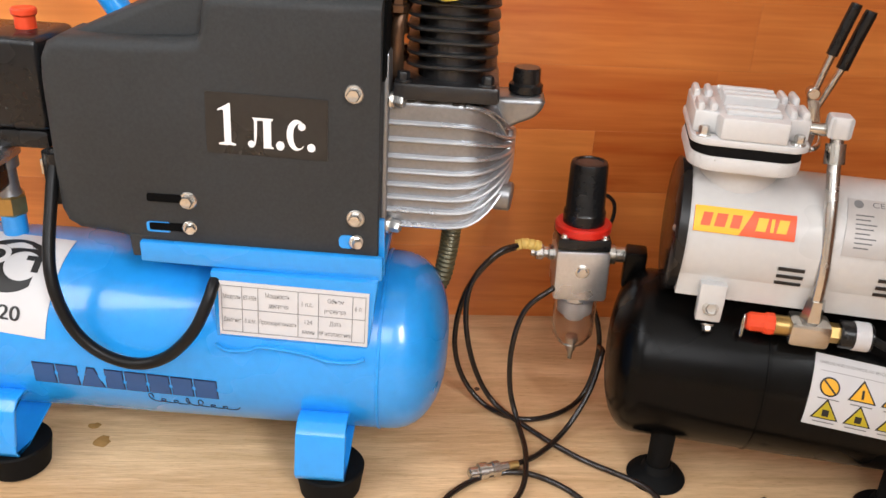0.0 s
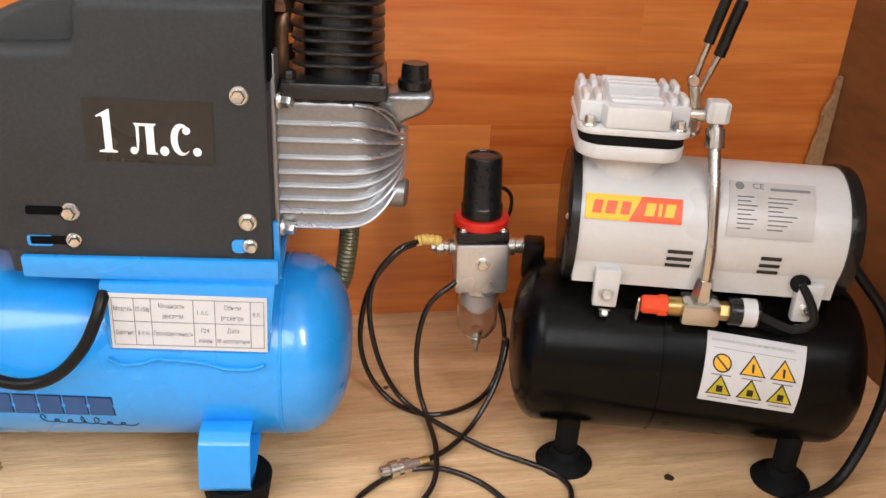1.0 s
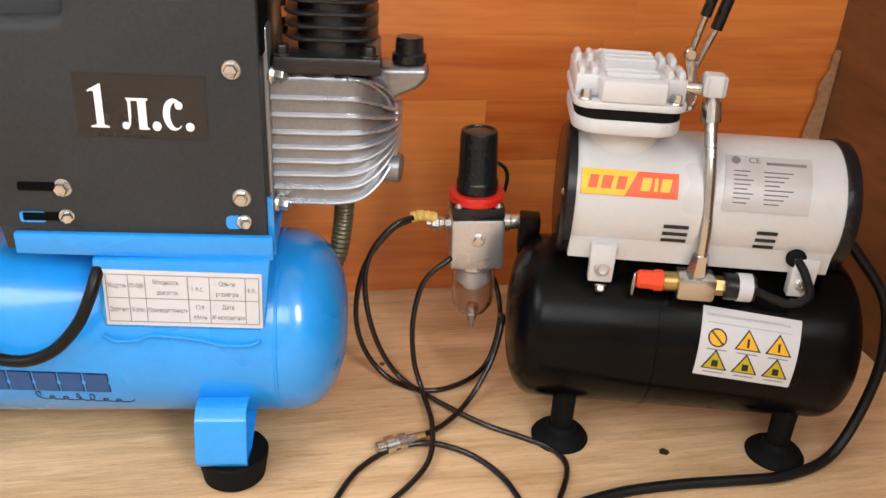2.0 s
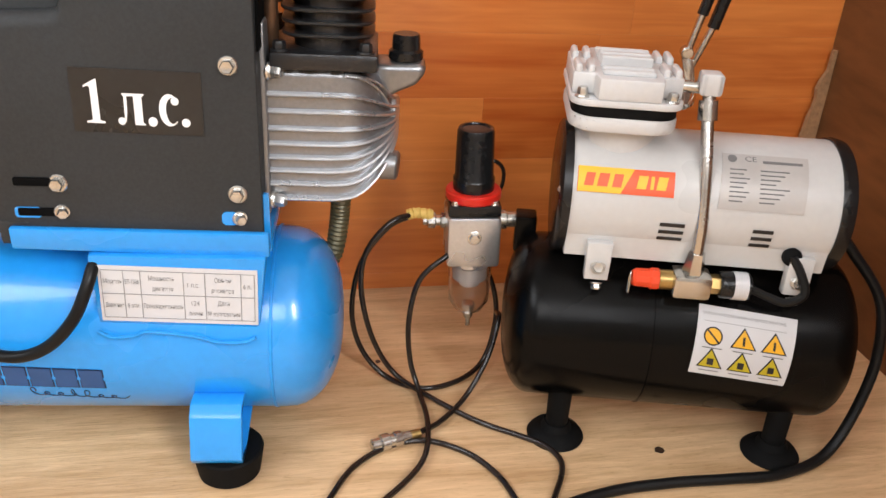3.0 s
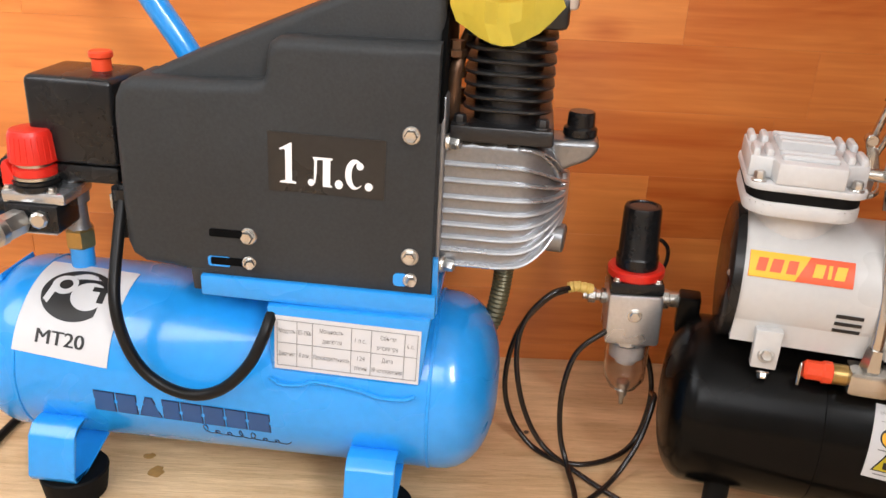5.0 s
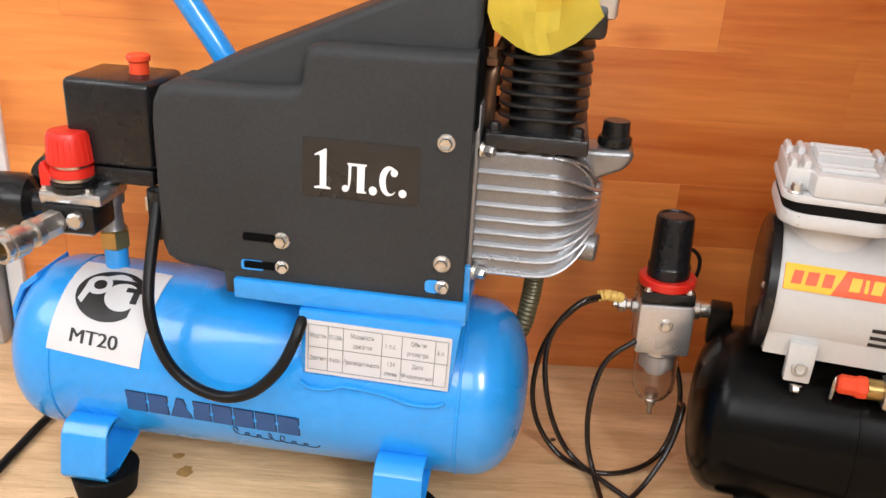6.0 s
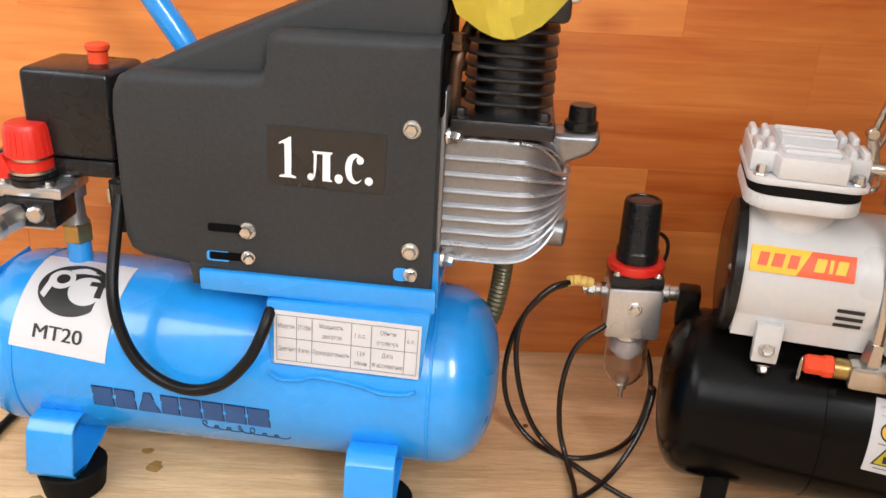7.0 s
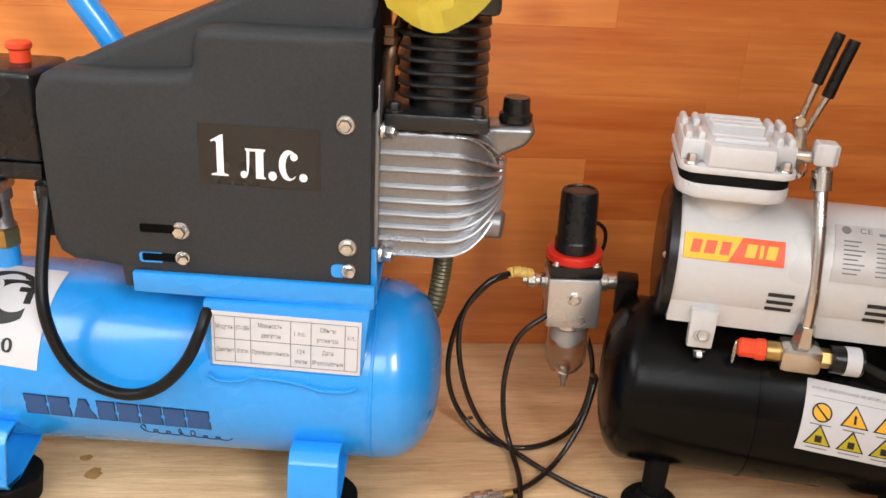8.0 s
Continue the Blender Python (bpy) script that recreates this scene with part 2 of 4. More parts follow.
def prism(outline, y0, y1, bm=None, bevel=0.0, seg=2, axis="y"):
    """A polygon in x, z pushed from y0 to y1 (axis y), or in x, y from z0 to z1 (axis z), or in y, z along x (axis x)."""
    own = bmesh.new()
    put = {"y": lambda a, b, c: (a, c, b), "z": lambda a, b, c: (a, b, c), "x": lambda a, b, c: (c, a, b)}[axis]
    lo = [own.verts.new(put(a, b, y0)) for a, b in outline]
    hi = [own.verts.new(put(a, b, y1)) for a, b in outline]
    own.faces.new(lo)
    own.faces.new(hi[::-1])
    for k in range(len(lo)):
        j = (k + 1) % len(lo)
        own.faces.new([lo[k], hi[k], hi[j], lo[j]])
    if bevel:
        bmesh.ops.recalc_face_normals(own, faces=own.faces)
        bmesh.ops.bevel(own, geom=own.edges[:], offset=bevel, segments=seg, affect="EDGES", profile=0.5)
    return join(bm, own)


def round_rect(x0, x1, y0, y1, r, seg=6):
    out = []
    for cx, cy, a in ((x1 - r, y0 + r, -90), (x1 - r, y1 - r, 0), (x0 + r, y1 - r, 90), (x0 + r, y0 + r, 180)):
        out += [(cx + r * math.cos(radians(a + 90 * k / seg)), cy + r * math.sin(radians(a + 90 * k / seg))) for k in range(seg + 1)]
    return out


def skin(u0, u1, a0, a1, zc, R, lift, slant=0.0, lean=0.0, bm=None, thick=0.0004, nu=6, na=10):
    """A sticker bent round a lying drum: u along it, a degrees above its front. slant: fall in degrees of a from u0 to u1; lean: shift of u from a0 to a1."""
    bm = bm or bmesh.new()
    g = {}
    for k, rr in ((0, R + lift + thick), (1, R + lift)):
        for i in range(nu + 1):
            for j in range(na + 1):
                s, t = i / nu, j / na
                a = radians(a0 + (a1 - a0) * t - slant * s)
                g[k, i, j] = bm.verts.new((u0 + (u1 - u0) * s + lean * t, -rr * math.cos(a), zc + rr * math.sin(a)))
    for i in range(nu):
        for j in range(na):
            bm.faces.new([g[0, i, j], g[0, i + 1, j], g[0, i + 1, j + 1], g[0, i, j + 1]])
    rim = [(i, 0) for i in range(nu)] + [(nu, j) for j in range(na)] + [(i, na) for i in range(nu, 0, -1)] + [(0, j) for j in range(na, 0, -1)]
    for p, q in zip(rim, rim[1:] + rim[:1]):
        bm.faces.new([g[(0, *p)], g[(0, *q)], g[(1, *q)], g[(1, *p)]])
    return bm


def bend(bm, u0, a0, zc, R, lift, slant=0.0, fine=0):
    """Lays a flat mesh (x right, y up, z out) round a lying drum from (u0, a0 degrees)."""
    if fine:
        bmesh.ops.triangulate(bm, faces=bm.faces[:])
        bmesh.ops.subdivide_edges(bm, edges=bm.edges[:], cuts=fine, use_grid_fill=True)
    for v in bm.verts:
        x, y, z = v.co
        a, rr = radians(a0) + (y - slant * x) / R, R + lift + z
        v.co = (u0 + x, -rr * math.cos(a), zc + rr * math.sin(a))
    return bm


def stand(bm, m):
    """Stands a flat mesh (x right, y up, z out) on a plane: m takes x, y, z to the thing's own axes."""
    bm.transform(m)
    return bm


def lettering(words, height, width=None, align="LEFT", heavy=0.0, shear=0.0):
    """Flat letters of that cap height; x right, y up, starting at 0, 0."""
    c = bpy.data.curves.new("letters", "FONT")
    c.body, c.size, c.align_x, c.offset, c.shear, c.extrude = words, 1.0, "LEFT", heavy, shear, 0.0
    ob = new("letters", c)
    dg = bpy.context.evaluated_depsgraph_get()
    me = bpy.data.meshes.new_from_object(ob.evaluated_get(dg))
    bm = bmesh.new()
    bm.from_mesh(me)
    bpy.data.objects.remove(ob)
    bpy.data.curves.remove(c)
    bpy.data.meshes.remove(me)
    k = height / 0.70
    xs = [v.co.x for v in bm.verts] or [0, 1]
    w = (max(xs) - min(xs)) * k
    kx = k * (width / w if width else 1)
    w = width or w
    for v in bm.verts:
        v.co = Vector(((v.co.x - min(xs)) * kx - (w / 2 if align == "CENTER" else 0), v.co.y * k, 0.0))
    return bm


def flat_box(x0, x1, y0, y1, bm=None, h=0.0003):
    return box(x0, x1, y0, y1, 0, h, bm=bm)


def hex_bolt(name, origin, axis, r, h, material, parent, washer=True, label=""):
    m = turn(origin, axis)
    bm = bmesh.new()
    if washer:
        lathe([(r * 1.35, 0), (r * 1.4, h * 0.12), (r * 1.25, h * 0.25)], m, 24, bm)
    lathe([(r, h * 0.2), (r * 1.02, h * 0.75), (r * 0.86, h), (r * 0.6, h * 0.96), (0, h * 0.96)], m, 6, bm)
    return part(name, bm, material, parent, label, smooth=20)


# ---- setting ----
WALL_Y, SIDE_X = 0.787, 0.590


def slab(name, bm, material, label, category):
    ob = part(name, bm, material, label=label, smooth=0)
    return tagged(ob, category=category, kind="structure")


slab("floor", box(-1.7, 1.6, -2.1, 0.9, -0.05, 0.0), OAK, "pale oak laminate floor with fine long grain", "floor")
wall_back = slab("wall_back", box(-1.7, 1.6, WALL_Y + 0.006, 0.9, 0.0, 2.6), PLASTER, "wall clad in orange cherry laminate strips", "wall")
# only the corner end is in view; the rest is added to block window light
wall_side = slab("wall_side", box(SIDE_X, SIDE_X + 0.02, -0.45, WALL_Y + 0.006, 0.0, 1.2), BROWNPANEL, "brown wood panel wall in the corner, run on unseen to shade the right", "wall")
slab("ceiling", box(-1.7, 1.6, -2.1, 0.9, 2.6, 2.65), PLASTER, "plain pale ceiling", "ceiling")


def pierced(name, x0, x1, y0, y1, holes, along, h0, h1, label):
    """A wall with window openings (start, end) along it between the heights h0 and h1, in one mesh."""
    bm = bmesh.new()

    def block(a, b, low, high):
        box(*((x0, x1, a, b) if along == "y" else (a, b, y0, y1)), low, high, bm=bm)

    start, stop = (y0, y1) if along == "y" else (x0, x1)
    block(start, stop, 0, h0), block(start, stop, h1, 2.6)
    cuts = [start, *(c for hole in holes for c in hole), stop]
    for a, b in zip(cuts[::2], cuts[1::2]):
        block(a, b, h0, h1)
    return slab(name, bm, PLASTER, label, "wall")


pierced("wall_left", -1.7, -1.6, -2.1, WALL_Y + 0.006, [(-1.15, 0.25)], "y", 1.25, 2.5, "plain pale plastered wall with one window opening")
pierced("wall_front", -1.6, 1.5, -2.1, -2.0, [(-1.10, 0.20), (0.78, 1.42)], "x", 1.25, 2.5, "plain pale plastered wall with two window openings")
slab("wall_right", box(1.5, 1.6, -2.1, WALL_Y + 0.006, 0.0, 2.6), PLASTER, "plain pale plastered wall", "wall")


# ---- blue compressor ----
blue = thing("blue_compressor", pose(-0.0851, 0.6158, 0, 0, 0, -6.36), "blue piston air compressor with black shroud on rubber feet", "compressor")
BZ, BR, BH = 0.0897, 0.0665, 0.155


def drum(zc, R, half, cap, lip):
    prof = [(0.0, -half - cap)]
    for k in range(1, 10):
        a = k / 10 * math.pi / 2
        prof.append((R * math.sin(a) ** 0.8, -half - cap * math.cos(a) ** 0.9))
    prof += [(R, -half), (R, -half + lip), (R * 1.0, half - lip), (R, half)]
    for k in range(9, 0, -1):
        a = k / 10 * math.pi / 2
        prof.append((R * math.sin(a) ** 0.8, half + cap * math.cos(a) ** 0.9))
    prof.append((0.0, half + cap))
    return lathe(prof, Matrix.Translation((0, 0, zc)) @ turn((0, 0, 0), (1, 0, 0)), 72)


tank = part("tank", drum(BZ, BR, BH, 0.040, 0.004), BLUE, blue, "glossy blue enamelled steel air tank")
for u in (-0.146, 0.149):
    m = Matrix.Translation((u, 0, BZ)) @ turn((0, 0, 0), (1, 0, 0))
    part("weld_bead", lathe([(BR - 0.001, -0.0016), (BR + 0.0007, -0.0008), (BR + 0.0007, 0.0008), (BR - 0.001, 0.0016)], m, 72), BLUESEAM, tank)


def foot(u, side):
    s = side
    prof = [(-0.0575 * s, 0.0620), (-0.064 * s, 0.0655), (-0.075 * s, 0.0650), (-0.082 * s, 0.0585), (-0.089 * s, 0.029), (-0.086 * s, 0.0235), (-0.070 * s, 0.0225), (-0.026 * s, 0.0330)]
    inner = [(a - 0.0012 * s if k < 3 else a + 0.0026 * s, b - 0.0026 if k < 4 else b + (0.0026 if k > 5 else 0)) for k, (a, b) in enumerate(prof)]
    strap = part("foot_bracket", prism(prof + inner[::-1], u - 0.0172, u + 0.0172, axis="x", bevel=0.0006, seg=1), BLUE, blue, "bent blue steel foot strap")
    m = Matrix.Translation((u + 0.004, -0.066 * s, 0))
    part("rubber_foot", lathe([(0.0195, 0), (0.0215, 0.002), (0.0245, 0.021), (0.0235, 0.0225), (0, 0.0225)], m, 40), RUBBER, strap, "tapered black rubber foot")


for u in (-0.115, 0.113):
    for side in (1, -1):
        foot(u, side)

# platform on the tank and the flange that carries the data label
platform = part("platform", box(-0.010, 0.150, -0.050, 0.055, 0.1665, 0.1765, 0.003), BLUE, blue, "blue steel motor platform")
part("flange", prism([(0.040, 0.119), (0.142, 0.115), (0.148, 0.168), (0.038, 0.168)], -0.0605, -0.0475, bevel=0.0015), BLUE, platform)
part("lip", prism([(-0.008, 0.1695), (0.150, 0.1665), (0.150, 0.183), (-0.008, 0.184)], -0.0565, -0.051, bevel=0.0015), BLUE, platform)
part("upright", prism([(0.141, 0.168), (0.1505, 0.166), (0.1495, 0.206), (0.146, 0.206)], -0.0465, -0.043), BLUE, platform)
part("weld_bead", tube([(0.040, -0.0655, 0.116), (0.048, -0.0665, 0.112), (0.062, -0.0665, 0.113), (0.072, -0.0660, 0.116), (0.100, -0.0660, 0.113), (0.115, -0.0665, 0.109), (0.132, -0.0665, 0.109), (0.140, -0.0655, 0.112)], 0.0013, 8), BLUESEAM, platform)
part("socket", lathe([(0.0105, 0.148), (0.0085, 0.156), (0.0085, 0.172), (0, 0.172)], Matrix.Translation((-0.121, 0, 0)), 24), BLUE, tank)
part("end_lug", prism([(-0.174, 0.153), (-0.189, 0.141), (-0.1985, 0.121), (-0.1990, 0.098), (-0.1955, 0.097), (-0.1950, 0.119), (-0.1865, 0.137), (-0.173, 0.148)], -0.022, 0.022, bevel=0.0008, seg=1), BLUE, tank, "bent blue end strap")

# black shroud
shroud = part("shroud", prism([(-0.058, 0.20), (-0.054, 0.300), (-0.046, 0.311), (0.085, 0.368), (0.145, 0.394), (0.146, 0.345), (0.146, 0.182), (-0.010, 0.182), (-0.042, 0.186)], -0.036, 0.070, bevel=0.006, seg=3), SHROUD, blue, "matt black plastic motor shroud")


def moulded(rim, front, back, radius, steps=6):
    """A moulded shell: each rim point (x, z, inward dx, dz, share) rolls round into the front face."""
    bm = bmesh.new()
    rings = [[bm.verts.new((x, back, z)) for x, z, dx, dz, q in rim]]
    for k in range(steps + 1):
        a = k / steps * math.pi / 2
        rings.append([bm.verts.new((x + dx * (1 - math.cos(a)), front + radius * q * (1 - math.sin(a)), z + dz * (1 - math.cos(a)))) for x, z, dx, dz, q in rim])
    for p, q in zip(rings, rings[1:]):
        for k in range(len(p)):
            j = (k + 1) % len(p)
            bm.faces.new([p[k], p[j], q[j], q[k]])
    bm.faces.new(rings[-1])
    return bm


COVER = [(-0.03, 0.1845, 0, 0.009, 0.8), (-0.049, 0.186, 0.0033, 0.0066, 1), (-0.0575, 0.191, 0.0073, 0.0053, 1), (-0.0608, 0.2, 0.0086, 0.002, 1), (-0.0615, 0.23, 0.0086, 0.0, 1), (-0.0615, 0.285, 0.0086, 0.0, 1),
         (-0.06, 0.298, 0.0079, -0.0033, 1), (-0.0555, 0.307, 0.0059, -0.0066, 1), (-0.047, 0.3118, 0.002, -0.0086, 1), (0.0, 0.3128, 0.0, -0.0086, 1), (0.03, 0.3145, 0.0, -0.0086, 1), (0.0365, 0.316, 0.002, -0.0086, 1),
         (0.0385, 0.3215, 0.004, -0.0073, 1), (0.039, 0.331, 0.0066, -0.004, 1), (0.041, 0.338, 0.0066, -0.0059, 1), (0.047, 0.342, 0.004, -0.0079, 1), (0.056, 0.343, 0.0, -0.0086, 1), (0.1, 0.3435, 0.0, -0.0086, 1),
         (0.1455, 0.344, -0.0005, -0.0086, 1), (0.1457, 0.3305, -0.001, 0, 0.1), (0.146, 0.26, -0.001, 0, 0.1), (0.1462, 0.178, -0.001, 0.001, 0.1), (0.06, 0.1795, 0, 0.001, 0.1), (0.0, 0.1808, 0, 0.001, 0.1),
         (-0.01, 0.1838, 0, 0.002, 0.2)]
part("front_cover", moulded(COVER, -0.0512, -0.012, 0.009), SHROUD, shroud, smooth=45)
part("cover_edge", prism([(-0.0145, 0.1710), (-0.0090, 0.1710), (-0.0090, 0.182), (0.004, 0.186), (-0.016, 0.187)], -0.052, -0.047, bevel=0.001), SHROUD, shroud)
# the shroud end is closed; a black arched sheet gives the shade inside
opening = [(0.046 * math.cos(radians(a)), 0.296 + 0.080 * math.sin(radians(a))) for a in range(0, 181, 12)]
part("fan_opening_shade", prism(opening, 0.1440, 0.1475, axis="x"), HOLESHADE, shroud, "black sheet for the shade in the shroud's open end")
# slots are not cut: black plates give their inner shade
for z, dark in ((0.2135, HOLESHADE), (0.1935, HOLESHADE)):
    part("slot", prism(round_rect(-0.0015, 0.021, z - 0.0026, z + 0.0026, 0.0012), -0.0524, -0.0505), dark, shroud, "black plate for the shade inside the slot")
part("slot_back", prism(round_rect(-0.0035, 0.012, 0.1895, 0.1965, 0.002), -0.0521, -0.0505), BLUE, shroud, "blue steel behind the slot")
part("hole_back", prism(round_rect(0.121, 0.131, 0.187, 0.196, 0.003), -0.0522, -0.0505), BLUE, shroud, "blue steel behind the hole")
for u, z in ((0.1300, 0.2885), (0.1315, 0.2080), (0.0245, 0.2125)):
    hex_bolt("bolt", (u, -0.051, z), (0, -1, 0.05), 0.0042, 0.0055, ZINC, shroud, label="zinc flanged hex bolt")
for u, z in ((0.1320, 0.1920), (0.0245, 0.1940)):
    hex_bolt("bolt", (u, -0.0515, z), (0.35, -1, 0.0), 0.0034, 0.0060, ZINC, shroud, label="small zinc hex bolt")

FRONT = Matrix(((1, 0, 0, 0), (0, 0, -1, 0), (0, 1, 0, 0), (0, 0, 0, 1)))


def on_front(u, v, z, tilt=0.0):
    return Matrix.Translation((u, v, z)) @ Matrix.Rotation(radians(tilt), 4, "Y") @ FRONT


badge = part("power_sticker", stand(flat_box(0, 0.0745, 0, 0.0385), on_front(0.0395, -0.0515, 0.2465, 0.8)), FILM, shroud, "black film sticker with white lettering")


def glyph(*outlines):
    """Flat letter shapes: outlines in hundredths of the sticker's width, from its lower left corner."""
    bm = bmesh.new()
    for o in outlines:
        prism([(x * 0.000745, y * 0.000745) for x, y in o], 0, 0.0001, bm, axis="z")
    return stand(bm, on_front(0.0395, -0.0521, 0.2465, 0.8))


def oval(cx, cy, rx, ry, a0=0, a1=360, n=24):
    return [(cx + rx * math.cos(radians(a0 + (a1 - a0) * k / n)), cy + ry * math.sin(radians(a0 + (a1 - a0) * k / n))) for k in range(n + (a1 - a0 < 360))]


part("numeral", glyph([(15.1, 7.6), (10.3, 7.6), (10.3, 9.0), (14.9, 10.2), (14.9, 36.5), (13.4, 37.5), (10.3, 36.3), (10.0, 37.6), (19.4, 43.2), (20.6, 43.2), (20.6, 10.2), (24.4, 9.0), (24.4, 7.6)]), WHITEPRINT, badge, smooth=0)
part("letter", glyph([(47.2, 7.2), (47.2, 30.5), (42.2, 30.5), (41.8, 17.5), (40.6, 10.0), (38.0, 7.0), (39.5, 9.5), (39.8, 30.0), (38.2, 32.8), (55.4, 32.8), (55.4, 31.6), (53.6, 30.5), (53.6, 9.2), (55.4, 8.2), (55.4, 7.2)], oval(37.2, 10.0, 2.9, 3.1)), WHITEPRINT, badge, smooth=0)
part("letter", glyph(oval(61.0, 10.4, 3.5, 4.0)), WHITEPRINT, badge, smooth=0)
part("letter", glyph(oval(74.5, 20.5, 8.2, 13.2, 52, 318, 26) + oval(76.6, 20.0, 4.9, 10.6, 306, 66, 26), oval(78.8, 28.0, 3.1, 3.3)), WHITEPRINT, badge, smooth=0)
part("letter", glyph(oval(86.6, 10.6, 3.4, 3.6)), WHITEPRINT, badge, smooth=0)

# data label with its table
tag = part("data_label", stand(flat_box(0, 0.099, 0, 0.0405, h=0.0006), on_front(0.0425, -0.0607, 0.1215, 1.4)), PAPER, platform, "white paper label with a printed table")
LABEL = on_front(0.0425, -0.0616, 0.1215, 1.4)
for x in (0.002, 0.0155, 0.026, 0.0525, 0.066, 0.0885, 0.097):
    part("table_rule", stand(flat_box(x - 0.0002, x + 0.0002, 0.003, 0.0375, h=0.0001), LABEL), GREYINK, tag, smooth=0)
for y in (0.003, 0.0205, 0.0375):
    part("table_rule", stand(flat_box(0.002, 0.097, y - 0.0002, y + 0.0002, h=0.0001), LABEL), GREYINK, tag, smooth=0)
for words, x, y, w in (("Модель", 0.003, 0.028, 0.0115), ("ET-1506", 0.0165, 0.028, 0.0085), ("Мощность", 0.031, 0.031, 0.016), ("двигателя", 0.033, 0.0235, 0.013), ("1 л.с.", 0.055, 0.027, 0.0075), ("Объем", 0.072, 0.031, 0.0105), ("ресивера", 0.070, 0.0235, 0.014), ("6 л.", 0.0900, 0.027, 0.005),
                      ("Давление", 0.003, 0.0105, 0.0115), ("8 атм.", 0.0170, 0.0105, 0.0075), ("Производительность", 0.0270, 0.0105, 0.0245), ("124", 0.057, 0.0135, 0.005), ("л/мин", 0.0550, 0.0060, 0.0085), ("Дата", 0.0735, 0.0140, 0.0075), ("№ изготовления", 0.0670, 0.0060, 0.0205)):
    part("lettering", stand(lettering(words, 0.0034, w), LABEL @ Matrix.Translation((x, y, 0.0001))), GREYINK, tag, smooth=0)

# square sticker with a certification sign
sticker = part("square_sticker", skin(-0.1475, -0.0770, 22.5, 89.0, BZ, BR, 0.0004, slant=6.0, lean=0.0035, na=16), PAPER, tank, "white square sticker with a round black sign")
def crescent(outer, inner):
    bm = bmesh.new()
    a, b = [bm.verts.new((*p, 0)) for p in outer], [bm.verts.new((*p, 0)) for p in inner]
    for k in range(len(a) - 1):
        bm.faces.new([a[k], a[k + 1], b[k + 1], b[k]])
    return bm


sign = crescent([(0.0262 * math.cos(radians(a)), 0.0222 * math.sin(radians(a))) for a in range(34, 321, 7)], [(0.0090 + 0.0128 * math.cos(radians(30 + (a - 34) * 300 / 287)), -0.0010 + 0.0118 * math.sin(radians(30 + (a - 34) * 300 / 287))) for a in range(34, 321, 7)])
part("round_sign", bend(sign, -0.1105, 61.0, BZ, BR, 0.0010, 0.06), INK, sticker, smooth=0)
part("sign_bar", bend(join(flat_box(0.0105, 0.0270, 0.0035, 0.0075, h=0.0001), flat_box(0.0165, 0.0215, -0.0055, 0.0036, h=0.0001)), -0.1105, 61.0, BZ, BR, 0.0010, 0.06), INK, sticker, smooth=0)
part("sign_loop", bend(crescent([(0.0098 * math.cos(radians(a)) - 0.0112, 0.0086 * math.sin(radians(a)) + 0.0060) for a in range(0, 361, 20)], [(0.0050 * math.cos(radians(a)) - 0.0105, 0.0044 * math.sin(radians(a)) + 0.0062) for a in range(0, 361, 20)]), -0.1105, 61.0, BZ, BR, 0.0013, 0.06), PAPER, sticker, smooth=0)
part("sign_stroke", bend(prism([(-0.0225, -0.0080), (-0.0185, -0.0110), (-0.0150, 0.0040), (-0.0200, 0.0075)], 0, 0.0001, axis="z"), -0.1105, 61.0, BZ, BR, 0.0015, 0.06), PAPER, sticker, smooth=0)
for dx, lift in ((-0.0004, 0.0010), (0.0, 0.0011), (0.0004, 0.0012)):
    part("lettering", bend(lettering("MT20", 0.0098, 0.0355), -0.1305 + dx, 28.3, BZ, BR, lift, 0.08), INK, sticker, smooth=0)

# maker's mark: plain navy blocks with a darker rim, and a thin looping stroke below
x = 0.0
for w, lean, top in ((0.0155, 0.0, 0.0), (0.0150, 0.0, 0.0), (0.0165, 0.0025, 0.003), (0.0130, 0.0, 0.0), (0.0150, 0.0, 0.0), (0.0150, 0.0, 0.0), (0.0150, 0.0, 0.0), (0.0160, 0.0, 0.0)):
    for grow, lift, ink in ((0.0, 0.0003, NAVYEDGE), (0.0008, 0.0006, NAVY)):
        shape = [(grow, grow), (w - grow, grow), (w - grow - lean - top, 0.0172 - grow), (grow + lean + top, 0.0172 - grow)]
        part("maker_mark", bend(prism([(x + a, b) for a, b in shape], 0, 0.0002, axis="z"), -0.0880, -12.8, BZ, BR, lift, 0.045), ink, tank, "navy printed block of the maker's mark", smooth=0)
    x += w + 0.0009
script = []
for k in range(0, 85):
    t = k / 84
    tall = 0.0040 if 0.12 < t % 0.52 < 0.46 else 0.0085
    script.append((0.060 * t + 0.0034 * math.cos(t * 44) + 0.1 * tall, tall * (0.5 + 0.5 * math.sin(t * 44)), 0.0))
part("maker_script", bend(tube(script, 0.00042, 6, steps=2), -0.0120, -24.5, BZ, BR, 0.0001, 0.10), NAVYEDGE, tank, "thin navy looping stroke under the maker's mark", smooth=0)

# crankcase with its ribs
def loft(sections):
    """Rounded rectangles (u, v0, v1, z0, z1, r) joined in a row."""
    bm = bmesh.new()
    rings = [[bm.verts.new((u, a, b)) for a, b in round_rect(v0, v1, z0, z1, r, 5)] for u, v0, v1, z0, z1, r in sections]
    for p, q in zip(rings, rings[1:]):
        for k in range(len(p)):
            j = (k + 1) % len(p)
            bm.faces.new([p[k], p[j], q[j], q[k]])
    bm.faces.new(rings[0])
    bm.faces.new(rings[-1][::-1])
    return bm


